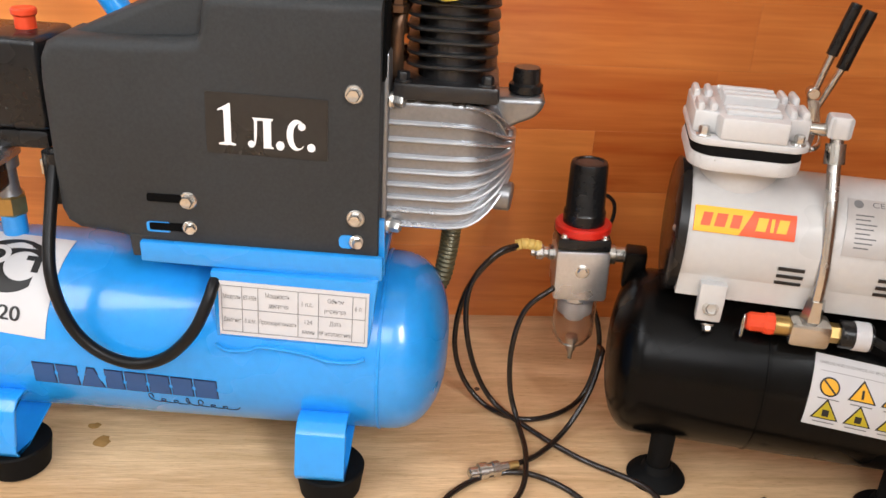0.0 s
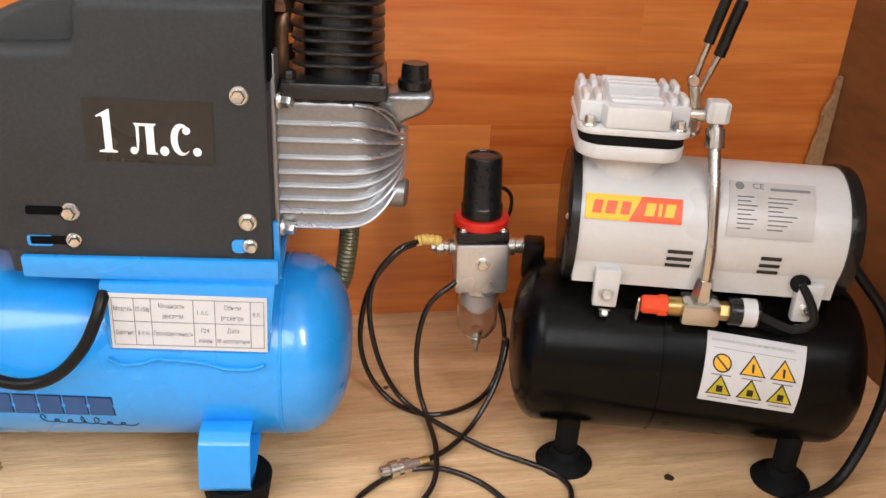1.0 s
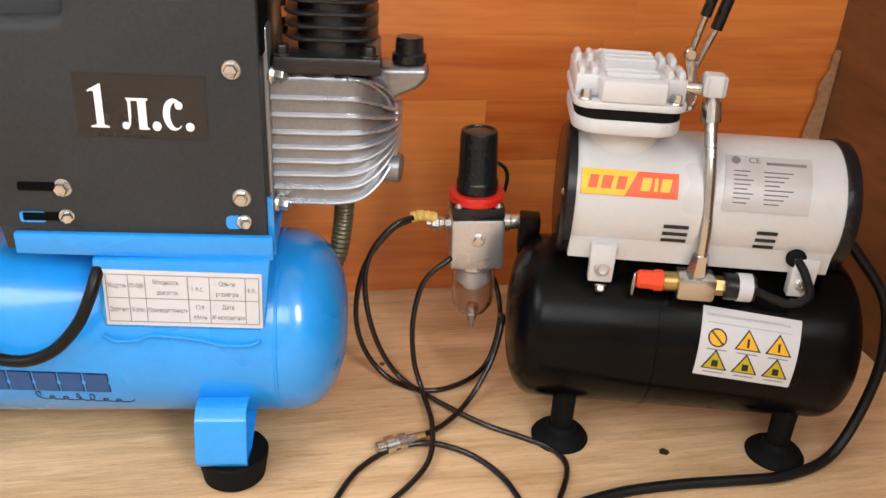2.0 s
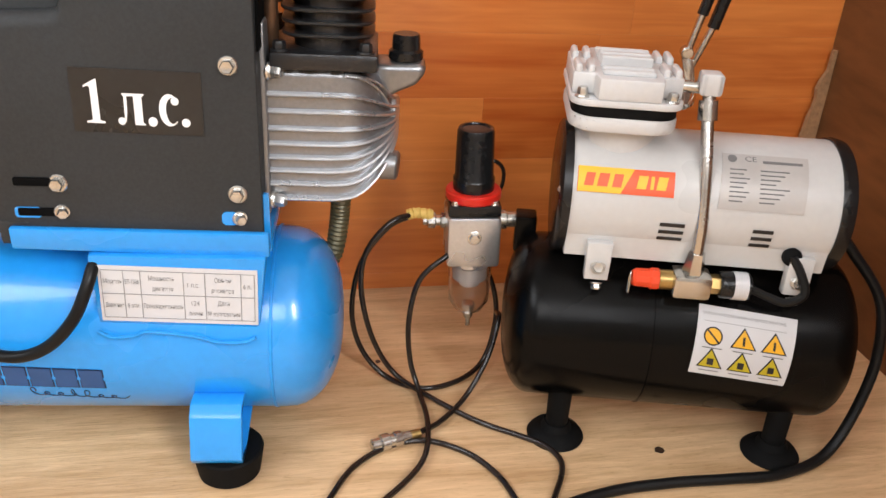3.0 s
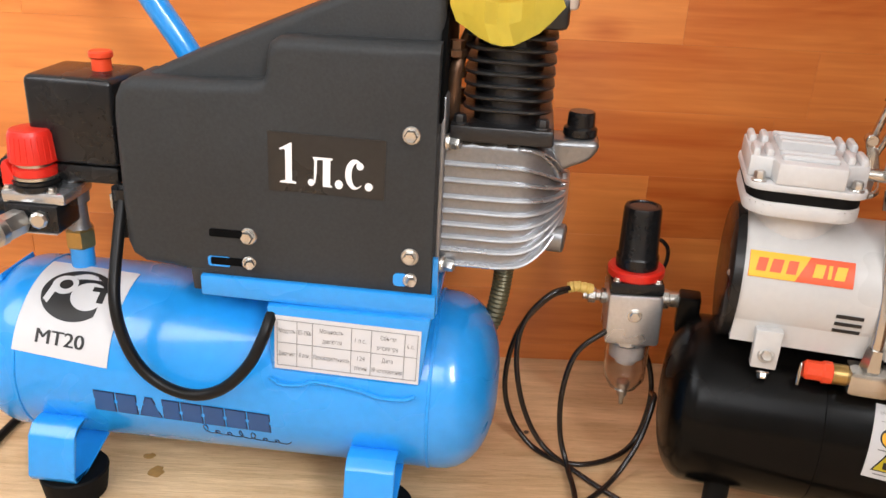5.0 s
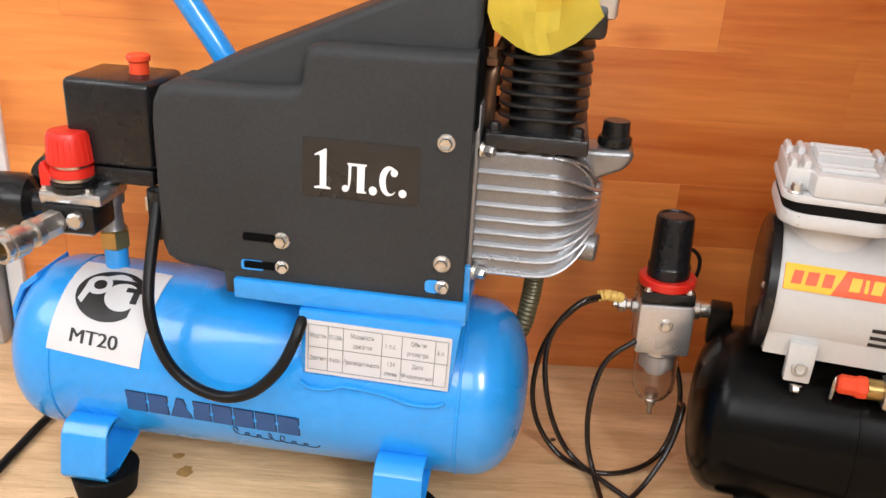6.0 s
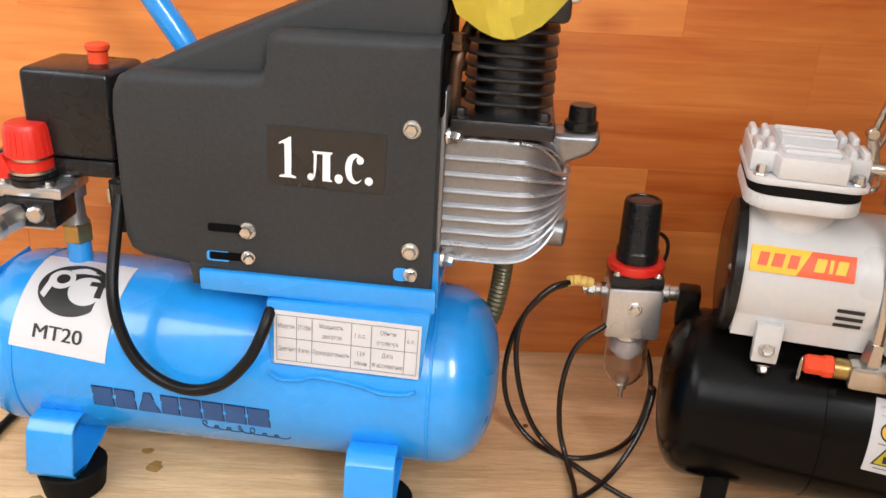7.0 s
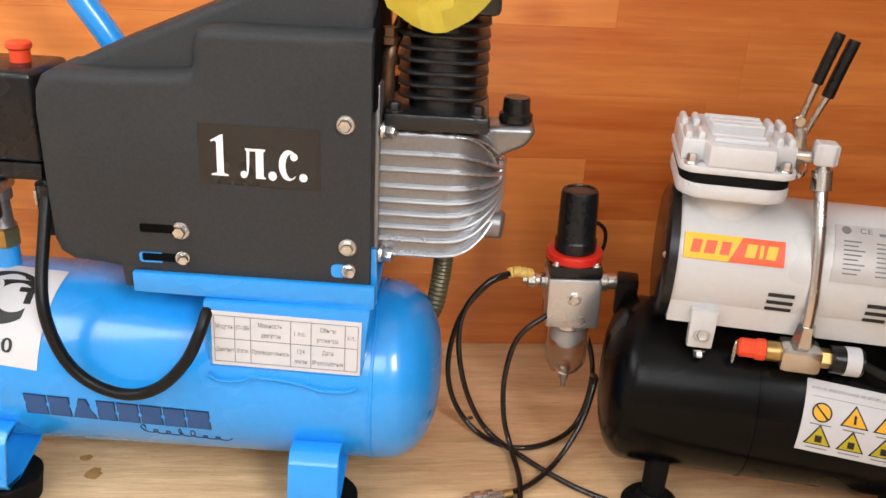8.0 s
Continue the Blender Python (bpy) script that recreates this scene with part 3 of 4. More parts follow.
# body in the darker aluminium, so shade between the brighter ribs is in the colour
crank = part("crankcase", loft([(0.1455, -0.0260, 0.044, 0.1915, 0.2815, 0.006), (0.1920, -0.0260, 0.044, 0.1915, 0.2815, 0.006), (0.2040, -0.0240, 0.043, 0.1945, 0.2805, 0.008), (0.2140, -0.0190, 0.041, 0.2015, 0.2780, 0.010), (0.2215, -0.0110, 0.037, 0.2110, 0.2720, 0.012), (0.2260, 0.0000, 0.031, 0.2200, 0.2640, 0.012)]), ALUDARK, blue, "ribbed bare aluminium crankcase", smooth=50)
def cast_rib(path, proud, thick):
    """A thin cast rib that stands out from the casting along a path."""
    pts = smooth_line(path, 5)
    bm = bmesh.new()
    rings = []
    for k, p in enumerate(pts):
        d = pts[min(k + 1, len(pts) - 1)] - pts[max(k - 1, 0)]
        n = Vector((-d.y, d.x, 0)).normalized()
        n = n if n.y < 0 or n.x > 0.9 else -n
        up = Vector((0, 0, 1))
        rings.append([bm.verts.new(p - n * 0.002 - up * thick), bm.verts.new(p + n * proud * 0.8 - up * thick * 0.55), bm.verts.new(p + n * proud), bm.verts.new(p + n * proud * 0.8 + up * thick * 0.55), bm.verts.new(p - n * 0.002 + up * thick)])
    for a, b in zip(rings, rings[1:]):
        for k in range(5):
            bm.faces.new([a[k], a[(k + 1) % 5], b[(k + 1) % 5], b[k]])
    bm.faces.new(rings[0])
    bm.faces.new(rings[-1][::-1])
    return bm


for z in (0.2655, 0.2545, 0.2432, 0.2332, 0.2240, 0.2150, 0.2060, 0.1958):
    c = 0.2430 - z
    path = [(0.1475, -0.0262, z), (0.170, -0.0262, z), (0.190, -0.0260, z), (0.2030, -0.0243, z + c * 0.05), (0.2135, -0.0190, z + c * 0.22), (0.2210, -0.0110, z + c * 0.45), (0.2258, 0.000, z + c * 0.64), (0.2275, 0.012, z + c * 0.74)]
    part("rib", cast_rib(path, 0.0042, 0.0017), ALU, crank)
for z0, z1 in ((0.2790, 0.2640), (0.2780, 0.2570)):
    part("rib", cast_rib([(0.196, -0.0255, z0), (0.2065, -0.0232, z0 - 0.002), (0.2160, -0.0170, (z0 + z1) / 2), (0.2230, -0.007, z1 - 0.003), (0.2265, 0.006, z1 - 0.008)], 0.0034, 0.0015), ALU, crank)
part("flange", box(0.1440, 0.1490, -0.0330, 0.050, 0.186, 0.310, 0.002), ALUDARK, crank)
part("base_plate", box(0.151, 0.2165, -0.031, 0.036, 0.2812, 0.2920, 0.002), BLACKIRON, crank, "black cylinder base plate")
for p in ((0.1500, -0.028, 0.2800), (0.1500, -0.028, 0.1950)):
    hex_bolt("bolt", p, (1, -0.35, 0.0), 0.0042, 0.009, ZINC, crank, label="zinc hex bolt")
for p in ((0.157, -0.0255, 0.2917), (0.209, -0.0255, 0.2917), (0.209, 0.030, 0.2917)):
    hex_bolt("nut", p, (0, 0, 1), 0.0040, 0.0065, BLACKIRON, crank, label="black hex nut")
boss = prism([(0.214, 0.2812), (0.247, 0.2820), (0.247, 0.2755), (0.241, 0.2680), (0.228, 0.2625), (0.214, 0.250)], -0.010, 0.020, bevel=0.004, seg=3)
part("breather_boss", boss, ALUDARK, crank, "grey cast breather boss")
cap = lathe([(0.0100, 0), (0.0112, 0.0008), (0.0112, 0.0055), (0.0092, 0.007), (0.0088, 0.0155), (0.0080, 0.0165), (0, 0.0165)], Matrix.Translation((0.2345, 0.004, 0.2820)), 14)
part("breather_cap", cap, BLACKGLOSS, crank, "black plastic breather cap")
part("oil_plug", rod((0.2195, -0.004, 0.2125), (0.2315, -0.006, 0.2120), 0.0105, 0.0098, 20, bevel=0.0012), ALUDARK, crank, "aluminium oil plug")
part("oil_window", rod((0.2240, 0.012, 0.2440), (0.2305, 0.011, 0.2440), 0.0125, 0.0115, 24, bevel=0.001), ALU, crank)

for k, (u0, u1) in enumerate(((0.157, 0.166), (0.168, 0.182), (0.188, 0.196))):
    part("paint_drip", tube([(u0, -0.0266, 0.2812 - 0.0008 * k), ((u0 + u1) / 2, -0.0270, 0.2798), (u1, -0.0266, 0.2808)], 0.0010, 6, steps=4, rings=lambda i: 0.7 + 0.4 * math.sin(i * 1.9) ** 2), BLACKIRON, crank, "black paint run over the joint")

# finned cylinder and head
cyl = part("cylinder", rod((0.1855, 0.0, 0.2915), (0.1855, 0.0, 0.356), 0.0215, seg=32), BLACKIRON, blue, "black finned cast iron cylinder")
for k in range(7):
    z = 0.3000 + k * 0.0076
    outline = round_rect(0.1570, 0.2145, -0.0265, 0.0275, 0.016, 6)
    part("fin", prism(outline, z, z + 0.0022, axis="z", bevel=0.0008, seg=1), BLACKIRON, cyl)
part("cylinder_head", box(0.1560, 0.2190, -0.0300, 0.032, 0.3530, 0.3740, 0.004), BLACKIRON, cyl, "black cast cylinder head")
part("head_cover", box(0.1950, 0.2240, -0.0280, 0.032, 0.3650, 0.3920, 0.003), ALU, cyl, "bare aluminium head cover")
tape = bmesh.new()
NU, NV = 9, 5
crease = random.Random(5)
gv = {}
for i in range(NU + 1):
    for j in range(NV + 1):
        s, t = i / NU, j / NV
        u = 0.1480 + 0.0640 * s + (0.004 if j == 0 else 0.0)
        low = 0.3560 - 0.0115 * math.sin(math.pi * min(1, s * 1.15)) + 0.0003 * math.sin(i * 1.1) + (0.012 * max(0, s - 0.85) / 0.15)
        z = low + (0.405 - low) * t
        bulge = 0.017 * math.sin(math.pi * (0.12 + 0.76 * s)) * (0.75 + 0.25 * t) + 0.0046 * (crease.random() - 0.5)
        gv[i, j] = tape.verts.new((u, -0.0300 - bulge, z))
for i in range(NU):
    for j in range(NV):
        tape.faces.new([gv[i, j], gv[i + 1, j], gv[i + 1, j + 1], gv[i, j + 1]])
bmesh.ops.solidify(tape, geom=tape.faces[:], thickness=0.0012)
part("tape_wrap", tape, YELLOWTAPE, cyl, "yellow masking tape wrapped over the head", smooth=12)
pipe = bmesh.new()
for k, z in enumerate((0.300, 0.318, 0.332)):
    lathe([(0.006, 0), (0.0065, 0.004), (0.005, 0.005), (0.005, 0.010), (0, 0.010)], Matrix.Translation((0.152, -0.004 - 0.006 * k, z)), 6, pipe)
part("valve_fitting", pipe, COPPER, cyl, "dull brown pipe fitting")
part("delivery_pipe", tube([(0.148, 0.004, 0.272), (0.151, -0.010, 0.296), (0.152, -0.012, 0.325), (0.160, 0.004, 0.348)], 0.0045, 12), COPPER, cyl, "brown metal delivery pipe")
part("corrugated_hose", tube([(0.196, 0.022, 0.205), (0.192, 0.030, 0.172), (0.190, 0.032, 0.149), (0.185, 0.034, 0.122), (0.170, 0.036, 0.098)], 0.0075, 14, steps=14, rings=lambda k: 1.0 if k % 2 else 0.86), OLIVEHOSE, blue, "olive corrugated metal hose")

# pressure switch, regulator, gauges and coupling
switch = part("pressure_switch", box(-0.138, -0.075, -0.020, 0.036, 0.2405, 0.3015, 0.005, 3), BLACKGLOSS, blue, "glossy black pressure switch box")
part("switch_base", box(-0.136, -0.078, -0.017, 0.034, 0.2270, 0.2400, 0.003), BLACKGLOSS, switch)
part("button", lathe([(0.0068, 0), (0.0066, 0.008), (0.0082, 0.0095), (0.0082, 0.0125), (0.0072, 0.0135), (0, 0.0135)], Matrix.Translation((-0.0955, 0.010, 0.3013)), 28), ORANGERED, switch, "orange red push button")
part("riser", lathe([(0.009, 0.186), (0.0075, 0.190), (0.0070, 0.206), (0.0095, 0.2070), (0.0095, 0.2275), (0, 0.2275)], Matrix.Translation((-0.121, 0, 0)), 20), ALUDARK, switch, "grey metal riser pipe")
part("nut", lathe([(0.0098, 0.1715), (0.0112, 0.173), (0.0112, 0.185), (0.0098, 0.1865), (0, 0.1865)], Matrix.Translation((-0.121, 0, 0)), 6), BRASS, switch, "dull brass hex nut", smooth=10)
part("cable_gland", lathe([(0.0085, 0.198), (0.0085, 0.232), (0, 0.232)], Matrix.Translation((-0.0680, -0.030, 0)), 18), BLACKGLOSS, switch, "black cable gland")
part("clip", box(-0.0805, -0.0765, -0.028, -0.024, 0.2140, 0.2250, 0.0008), NICKEL, switch, "metal terminal clip")
reg = part("regulator_block", box(-0.1545, -0.1150, -0.036, -0.006, 0.1950, 0.2150, 0.0025), BLACKGLOSS, blue, "black pressure regulator block")
part("manifold", box(-0.1560, -0.1100, -0.034, 0.006, 0.2150, 0.2235, 0.002), ALU, reg, "cast aluminium manifold")
part("bottom_plate", box(-0.1520, -0.1170, -0.0365, -0.010, 0.1940, 0.1952, 0.0004), ALU, reg)
m = Matrix.Translation((-0.1355, -0.021, 0))
part("collar", lathe([(0.0150, 0.2225), (0.0158, 0.2240), (0.0158, 0.2270), (0.0148, 0.2276), (0.0158, 0.2282), (0.0158, 0.2300), (0.0125, 0.2310), (0, 0.2310)], m, 32), BLACKGLOSS, reg, "black grooved collar")
part("washer", lathe([(0.0140, 0.2308), (0.0148, 0.2312), (0.0148, 0.2332), (0, 0.2334)], m, 32), NICKEL, reg, "bright steel washer")
part("locking_ring", lathe([(0.0138, 0.2330), (0.0146, 0.2338), (0.0146, 0.2392), (0.0120, 0.2400), (0, 0.2400)], m, 32), REDPLASTIC, reg, "red locking ring")
part("spindle", lathe([(0.0122, 0.2398), (0.0122, 0.2432), (0, 0.2432)], m, 28), NICKEL, reg, "steel spindle collar")
part("tab", prism([(-0.1560, 0.2245), (-0.1475, 0.2260), (-0.1470, 0.2340), (-0.1515, 0.2425), (-0.1540, 0.2435), (-0.1560, 0.2390)], -0.030, -0.022, bevel=0.0015), REDPLASTIC, reg, "red locking lever")
knob = part("knob", lathe([(0.0148, 0.2425), (0.0160, 0.2432), (0.0161, 0.2450), (0.0148, 0.2620), (0.0134, 0.2650), (0.0112, 0.2657), (0, 0.2657)], m, 40), REDPLASTIC, reg, "red ribbed regulator knob")
for k in range(24):
    a = radians(15 * k)
    part("ridge", rod((-0.1355 + 0.0158 * math.cos(a), -0.021 + 0.0158 * math.sin(a), 0.2450), (-0.1355 + 0.0144 * math.cos(a), -0.021 + 0.0146 * math.sin(a), 0.2615), 0.0006, seg=6), REDPLASTIC, reg)
for dx in (-0.016, 0.016):
    hex_bolt("screw", (-0.1355 + dx, -0.030, 0.2233), (0, 0, 1), 0.0030, 0.0035, NICKEL, reg)
gauge = part("gauge", lathe([(0, 0), (0.0190, 0.0), (0.0205, 0.002), (0.0205, 0.020), (0.0185, 0.026), (0.010, 0.030), (0.008, 0.036)], turn((-0.1960, -0.022, 0.2090), (1, 0.12, 0)), 36), BLACKGLOSS, blue, "black pressure gauge seen from its side")
part("gauge", lathe([(0, 0), (0.0190, 0.0), (0.0200, 0.002), (0.0200, 0.018), (0.010, 0.024)], turn((-0.1800, 0.040, 0.2120), (0.3, -1, 0)), 36), BLACKGLOSS, blue, "black pressure gauge behind the regulator")
part("gauge_stem", rod((-0.176, -0.020, 0.2085), (-0.152, -0.020, 0.2135), 0.0055, seg=8), NICKEL, gauge)
cd = Vector((-0.307, -1.138, -0.090)).normalized()
c0 = Vector((-0.1400, -0.030, 0.2040))
ct = turn(c0, cd) @ Matrix.Diagonal((0.9, 0.9, 1.12, 1.0))
coupling = part("quick_coupling", lathe([(0.0068, -0.004), (0.0068, 0.005), (0.0098, 0.006), (0.0102, 0.0075), (0.0102, 0.0205), (0.0096, 0.022)], ct, 6), NICKEL, blue, "nickel plated quick coupling", smooth=15)
part("coupling_sleeve", lathe([(0.0080, 0.0215), (0.0112, 0.0222), (0.0112, 0.0270), (0.0084, 0.0276), (0.0084, 0.0330), (0.0112, 0.0337), (0.0120, 0.0352), (0.0120, 0.0450), (0.0106, 0.0456), (0.0106, 0.0475), (0.0118, 0.0480), (0.0114, 0.0510), (0.0096, 0.0518), (0.0082, 0.0512), (0.0078, 0.0400), (0, 0.0400)], ct, 32), NICKEL, coupling, "bright turned coupling sleeve")
part("coupling_mouth", lathe([(0.0074, 0.0402), (0.0060, 0.0480), (0.0050, 0.0485), (0.0046, 0.0405), (0, 0.0405)], ct, 24), BRASS, coupling)
part("plug_screw", lathe([(0.0062, 0), (0.0062, 0.004), (0.0045, 0.0055), (0, 0.0055)], turn((-0.128, -0.036, 0.2055), (0.2, -1, 0)), 8), NICKEL, reg)
part("switch_cable", tube([(-0.068, -0.030, 0.232), (-0.067, -0.046, 0.205), (-0.0625, -0.070, 0.165), (-0.053, -0.0745, 0.130), (-0.036, -0.0745, 0.109), (-0.012, -0.0745, 0.1015), (0.010, -0.0745, 0.109), (0.0285, -0.0745, 0.129), (0.0375, -0.0690, 0.148), (0.0405, -0.0610, 0.1590), (0.0415, -0.050, 0.1625), (0.0415, -0.040, 0.1630)], 0.0040, 14), CABLE, blue, "thick black cable hanging in a loop")
handle = part("handle_tube", tube([(0.000, 0.062, 0.180), (-0.010, 0.060, 0.235), (-0.046, 0.050, 0.305), (-0.068, 0.050, 0.338), (-0.090, 0.050, 0.371), (-0.108, 0.050, 0.400)], 0.0090, 18), BLUE, blue, "blue steel carrying handle tube")

# ---- black tank compressor ----
black = thing("black_compressor", pose(0.3556, 0.5669, 0, 0, 0, -14.0), "small white motor air compressor on a black tank", "compressor")
KZ, KR, KH = 0.0868, 0.0620, 0.1045
MZ, MR = 0.193, 0.0457
ktank = part("tank", drum(KZ, KR, KH, 0.024, 0.004), BLACKENAMEL, black, "glossy black enamelled air tank")
part("weld_bead", lathe([(KR - 0.001, -0.0016), (KR + 0.0007, -0.0008), (KR + 0.0007, 0.0008), (KR - 0.001, 0.0016)], Matrix.Translation((-0.0235, 0, KZ)) @ turn((0, 0, 0), (1, 0, 0)), 72), BLACKENAMEL, ktank)
for u in (-0.080, 0.085):
    for v in (-0.043, 0.043):
        stem = part("leg", lathe([(0.0086, 0.012), (0.0092, 0.060), (0, 0.060)], Matrix.Translation((u, v * 0.88, 0)), 20), RUBBER, black, "black rubber leg")
        part("suction_cup", lathe([(0.0215, 0), (0.0220, 0.0015), (0.0195, 0.0050), (0.0120, 0.0085), (0.0098, 0.014), (0, 0.014)], Matrix.Translation((u, v * 0.88, 0)), 36), RUBBER, stem, "round black suction cup foot")

motor = part("motor_body", lathe([(MR, -0.0925), (MR, 0.0850), (MR - 0.001, 0.0855)], Matrix.Translation((0, 0, MZ)) @ turn((0, 0, 0), (1, 0, 0)), 64), WHITEENAMEL, black, "white enamelled motor housing")
part("motor_skirt", prism([(-0.0400, 0.1585), (0.0400, 0.1585), (0.0440, 0.190), (-0.0440, 0.190)], -0.0920, 0.0840, axis="x"), WHITEENAMEL, motor)
part("end_cap", lathe([(0, -0.1000), (0.030, -0.1000), (0.0450, -0.0995), (0.0475, -0.0980), (0.0475, -0.0922), (0, -0.0922)], Matrix.Translation((0, 0, MZ)) @ turn((0, 0, 0), (1, 0, 0)), 56), BLACKGLOSS, motor, "black plastic motor end cap")
part("end_cap", lathe([(0, 0.0845), (0.0470, 0.0845), (0.0476, 0.0880), (0.0462, 0.0940), (0.036, 0.0975), (0, 0.0985)], Matrix.Translation((0, 0, MZ)) @ turn((0, 0, 0), (1, 0, 0)), 56), BLACKGLOSS, motor, "black plastic motor end cap")
part("screw", rod((-0.0995, -0.036, 0.205), (-0.0980, -0.0385, 0.205), 0.0022, seg=10), ZINC, motor)
for u in (-0.0685, 0.0670):
    leg = prism([(u - 0.0085, 0.1440), (u + 0.0080, 0.1440), (u + 0.0085, 0.172), (u - 0.0090, 0.172)], -0.0480, -0.0400, bevel=0.001)
    br = part("mounting_bracket", leg, WHITEENAMEL, motor, "white steel mounting bracket")
    hex_bolt("bolt", (u, -0.0480, 0.1545), (0, -1, 0.3), 0.0038, 0.004, ZINC, br)
    hex_bolt("bolt", (u + 0.001, -0.0440, 0.1400), (0, -0.6, -1), 0.0034, 0.005, ZINC, br)
# vents are not cut: black patches on the housing give the shade inside them
for u0, u1 in ((-0.0318, -0.0152), (0.0297, 0.0433)):
    for a in (-5.2, -12.2, -19.2):
        part("vent_slot_shade", skin(u0, u1, a - 1.6, a + 1.6, MZ, MR, 0.0004, bm=None, nu=2, na=2), INK, motor, "black patch for the shade in a vent slot")
sticker = part("badge", skin(-0.0893, -0.0256, 18.3, 39.3, MZ, MR, 0.0004), BADGERED, motor, "yellow and orange red badge")
part("badge_field", bend(prism([(0, 0), (0.0285, 0), (0.0370, 0.0167), (0, 0.0167)], 0, 0.0001, axis="z"), -0.0891, 18.5, MZ, MR, 0.0010, fine=4), BADGEYELLOW, sticker, smooth=0)
for x, w, tone in ((0.0040, 0.0075, BADGERED), (0.0125, 0.0085, BADGERED), (0.0225, 0.0075, BADGERED), (0.0385, 0.0078, BADGEYELLOW), (0.0475, 0.0028, BADGEYELLOW), (0.0515, 0.0078, BADGEYELLOW)):
    slab_ = prism([(x, 0.0040), (x + w * 0.8, 0.0040), (x + w, 0.0125), (x + w * 0.2, 0.0125)], 0, 0.0001, axis="z")
    part("badge_block", bend(slab_, -0.0891, 18.5, MZ, MR, 0.0014, fine=2), tone, sticker, smooth=0)
plate = part("rating_plate", skin(0.0035, 0.0600, 12.3, 61.2, MZ, MR, 0.0004, lean=0.0022, na=14), SILVERFOIL, motor, "silver foil rating plate with small grey print")
for k in range(8):
    for x, w in ((0.006, 0.009 + 0.002 * (k % 3)), (0.026, 0.010 + 0.003 * ((k * 5) % 4))):
        part("print_line", bend(flat_box(x, x + w, 0.0050 + k * 0.0030, 0.0059 + k * 0.0030, h=0.0001), 0.0040, 12.8, MZ, MR, 0.0010), GREYINK, plate, smooth=0)
part("print_line", bend(flat_box(0.028, 0.054, 0.0320, 0.0340, h=0.0001), 0.0040, 12.8, MZ, MR, 0.0010), GREYINK, plate, smooth=0)
part("lettering", bend(lettering("CE", 0.0040, 0.0075), 0.0205, 54.0, MZ, MR, 0.0010), GREYINK, plate, smooth=0)
part("round_mark", bend(lathe([(0.0030, 0), (0.0030, 0.0001)], Matrix.Translation((0.008, 0.0345, 0)), 16), 0.0040, 12.8, MZ, MR, 0.0010), GREYINK, plate, smooth=0)

# warning sticker on the tank
warn = part("warning_sticker", skin(0.0027, 0.0705, -1.5, 44.2, KZ, KR, 0.0004, slant=5.6, lean=0.0030, na=14), PAPER, ktank, "white warning sticker with six yellow signs")
W0 = (0.0042, -1.5, KZ, KR, 0.0010, 0.08, 2)
part("lettering", bend(lettering("UNPLUG AND DISCHARGE AIR BEFORE SERVICING", 0.0020, 0.0570), 0.0085, 38.0, KZ, KR, 0.0010, 0.08), GREYINK, warn, smooth=0)
part("rule", bend(flat_box(0.0050, 0.0620, 0.0385, 0.0388, h=0.0001), *W0), GREYINK, warn, smooth=0)
for row, yc in enumerate((0.0285, 0.0115)):
    for col, xc in enumerate((0.0120, 0.0333, 0.0545)):
        if row == 0 and col == 0:
            part("sign_edge", bend(lathe([(0.0066, 0), (0.0066, 0.0001)], Matrix.Translation((xc, yc, 0)), 28), *W0), INK, warn, smooth=0)
            part("sign_disc", bend(lathe([(0.0055, 0.0002), (0.0055, 0.0003)], Matrix.Translation((xc, yc, 0)), 28), *W0), SIGNYELLOW, warn, smooth=0)
            bar = flat_box(-0.0055, 0.0055, -0.0006, 0.0006, h=0.0001)
            bar.transform(Matrix.Translation((xc, yc, 0.0004)) @ Matrix.Rotation(radians(-45), 4, "Z"))
            part("sign_bar", bend(bar, *W0), INK, warn, smooth=0)
        else:
            for name, s_, z_, mt in (("sign_edge", 1.0, 0.0, INK), ("sign_face", 0.82, 0.0002, SIGNYELLOW if row == 0 else OLIVEYELLOW)):
                tri = prism([(xc - 0.0092 * s_, yc - 0.0058 * s_ - (1 - s_) * 0.001), (xc + 0.0092 * s_, yc - 0.0058 * s_ - (1 - s_) * 0.001), (xc, yc + 0.0092 * s_ - (1 - s_) * 0.001)], z_, z_ + 0.0001, axis="z")
                part(name, bend(tri, *W0), mt, warn, smooth=0)
            pic = flat_box(xc - 0.0008 - 0.0014 * row, xc + 0.0008 + 0.0014 * row, yc - 0.0035, yc + 0.0025 - 0.0012 * row, h=0.0001)
            pic.transform(Matrix.Translation((0, 0, 0.0004)))
            part("sign_picture", bend(pic, *W0), INK, warn, smooth=0)
        part("caption", bend(flat_box(xc - 0.007, xc + 0.007, yc - 0.0086, yc - 0.0078, h=0.0001), *W0), GREYINK, warn, smooth=0)

# valve head
neck = part("neck", prism([(-0.0625 + 0.0270 * math.cos(radians(a)), 0.0270 * math.sin(radians(a))) for a in range(0, 360, 12)], 0.2240, 0.2480, axis="z"), WHITECAST, black, "white cast pump neck")
head = part("valve_head", prism(round_rect(-0.0995, -0.0285, -0.041, 0.041, 0.018), 0.2470, 0.2580, axis="z", bevel=0.003), WHITECAST, black, "white cast valve head")
part("gasket", prism(round_rect(-0.0980, -0.0298, -0.0400, 0.040, 0.015), 0.2575, 0.2645, axis="z"), RUBBER, head, "black rubber gasket band")
part("head_cover", prism(round_rect(-0.1005, -0.0275, -0.0415, 0.0415, 0.012), 0.2643, 0.2690, axis="z", bevel=0.001), WHITECAST, head)
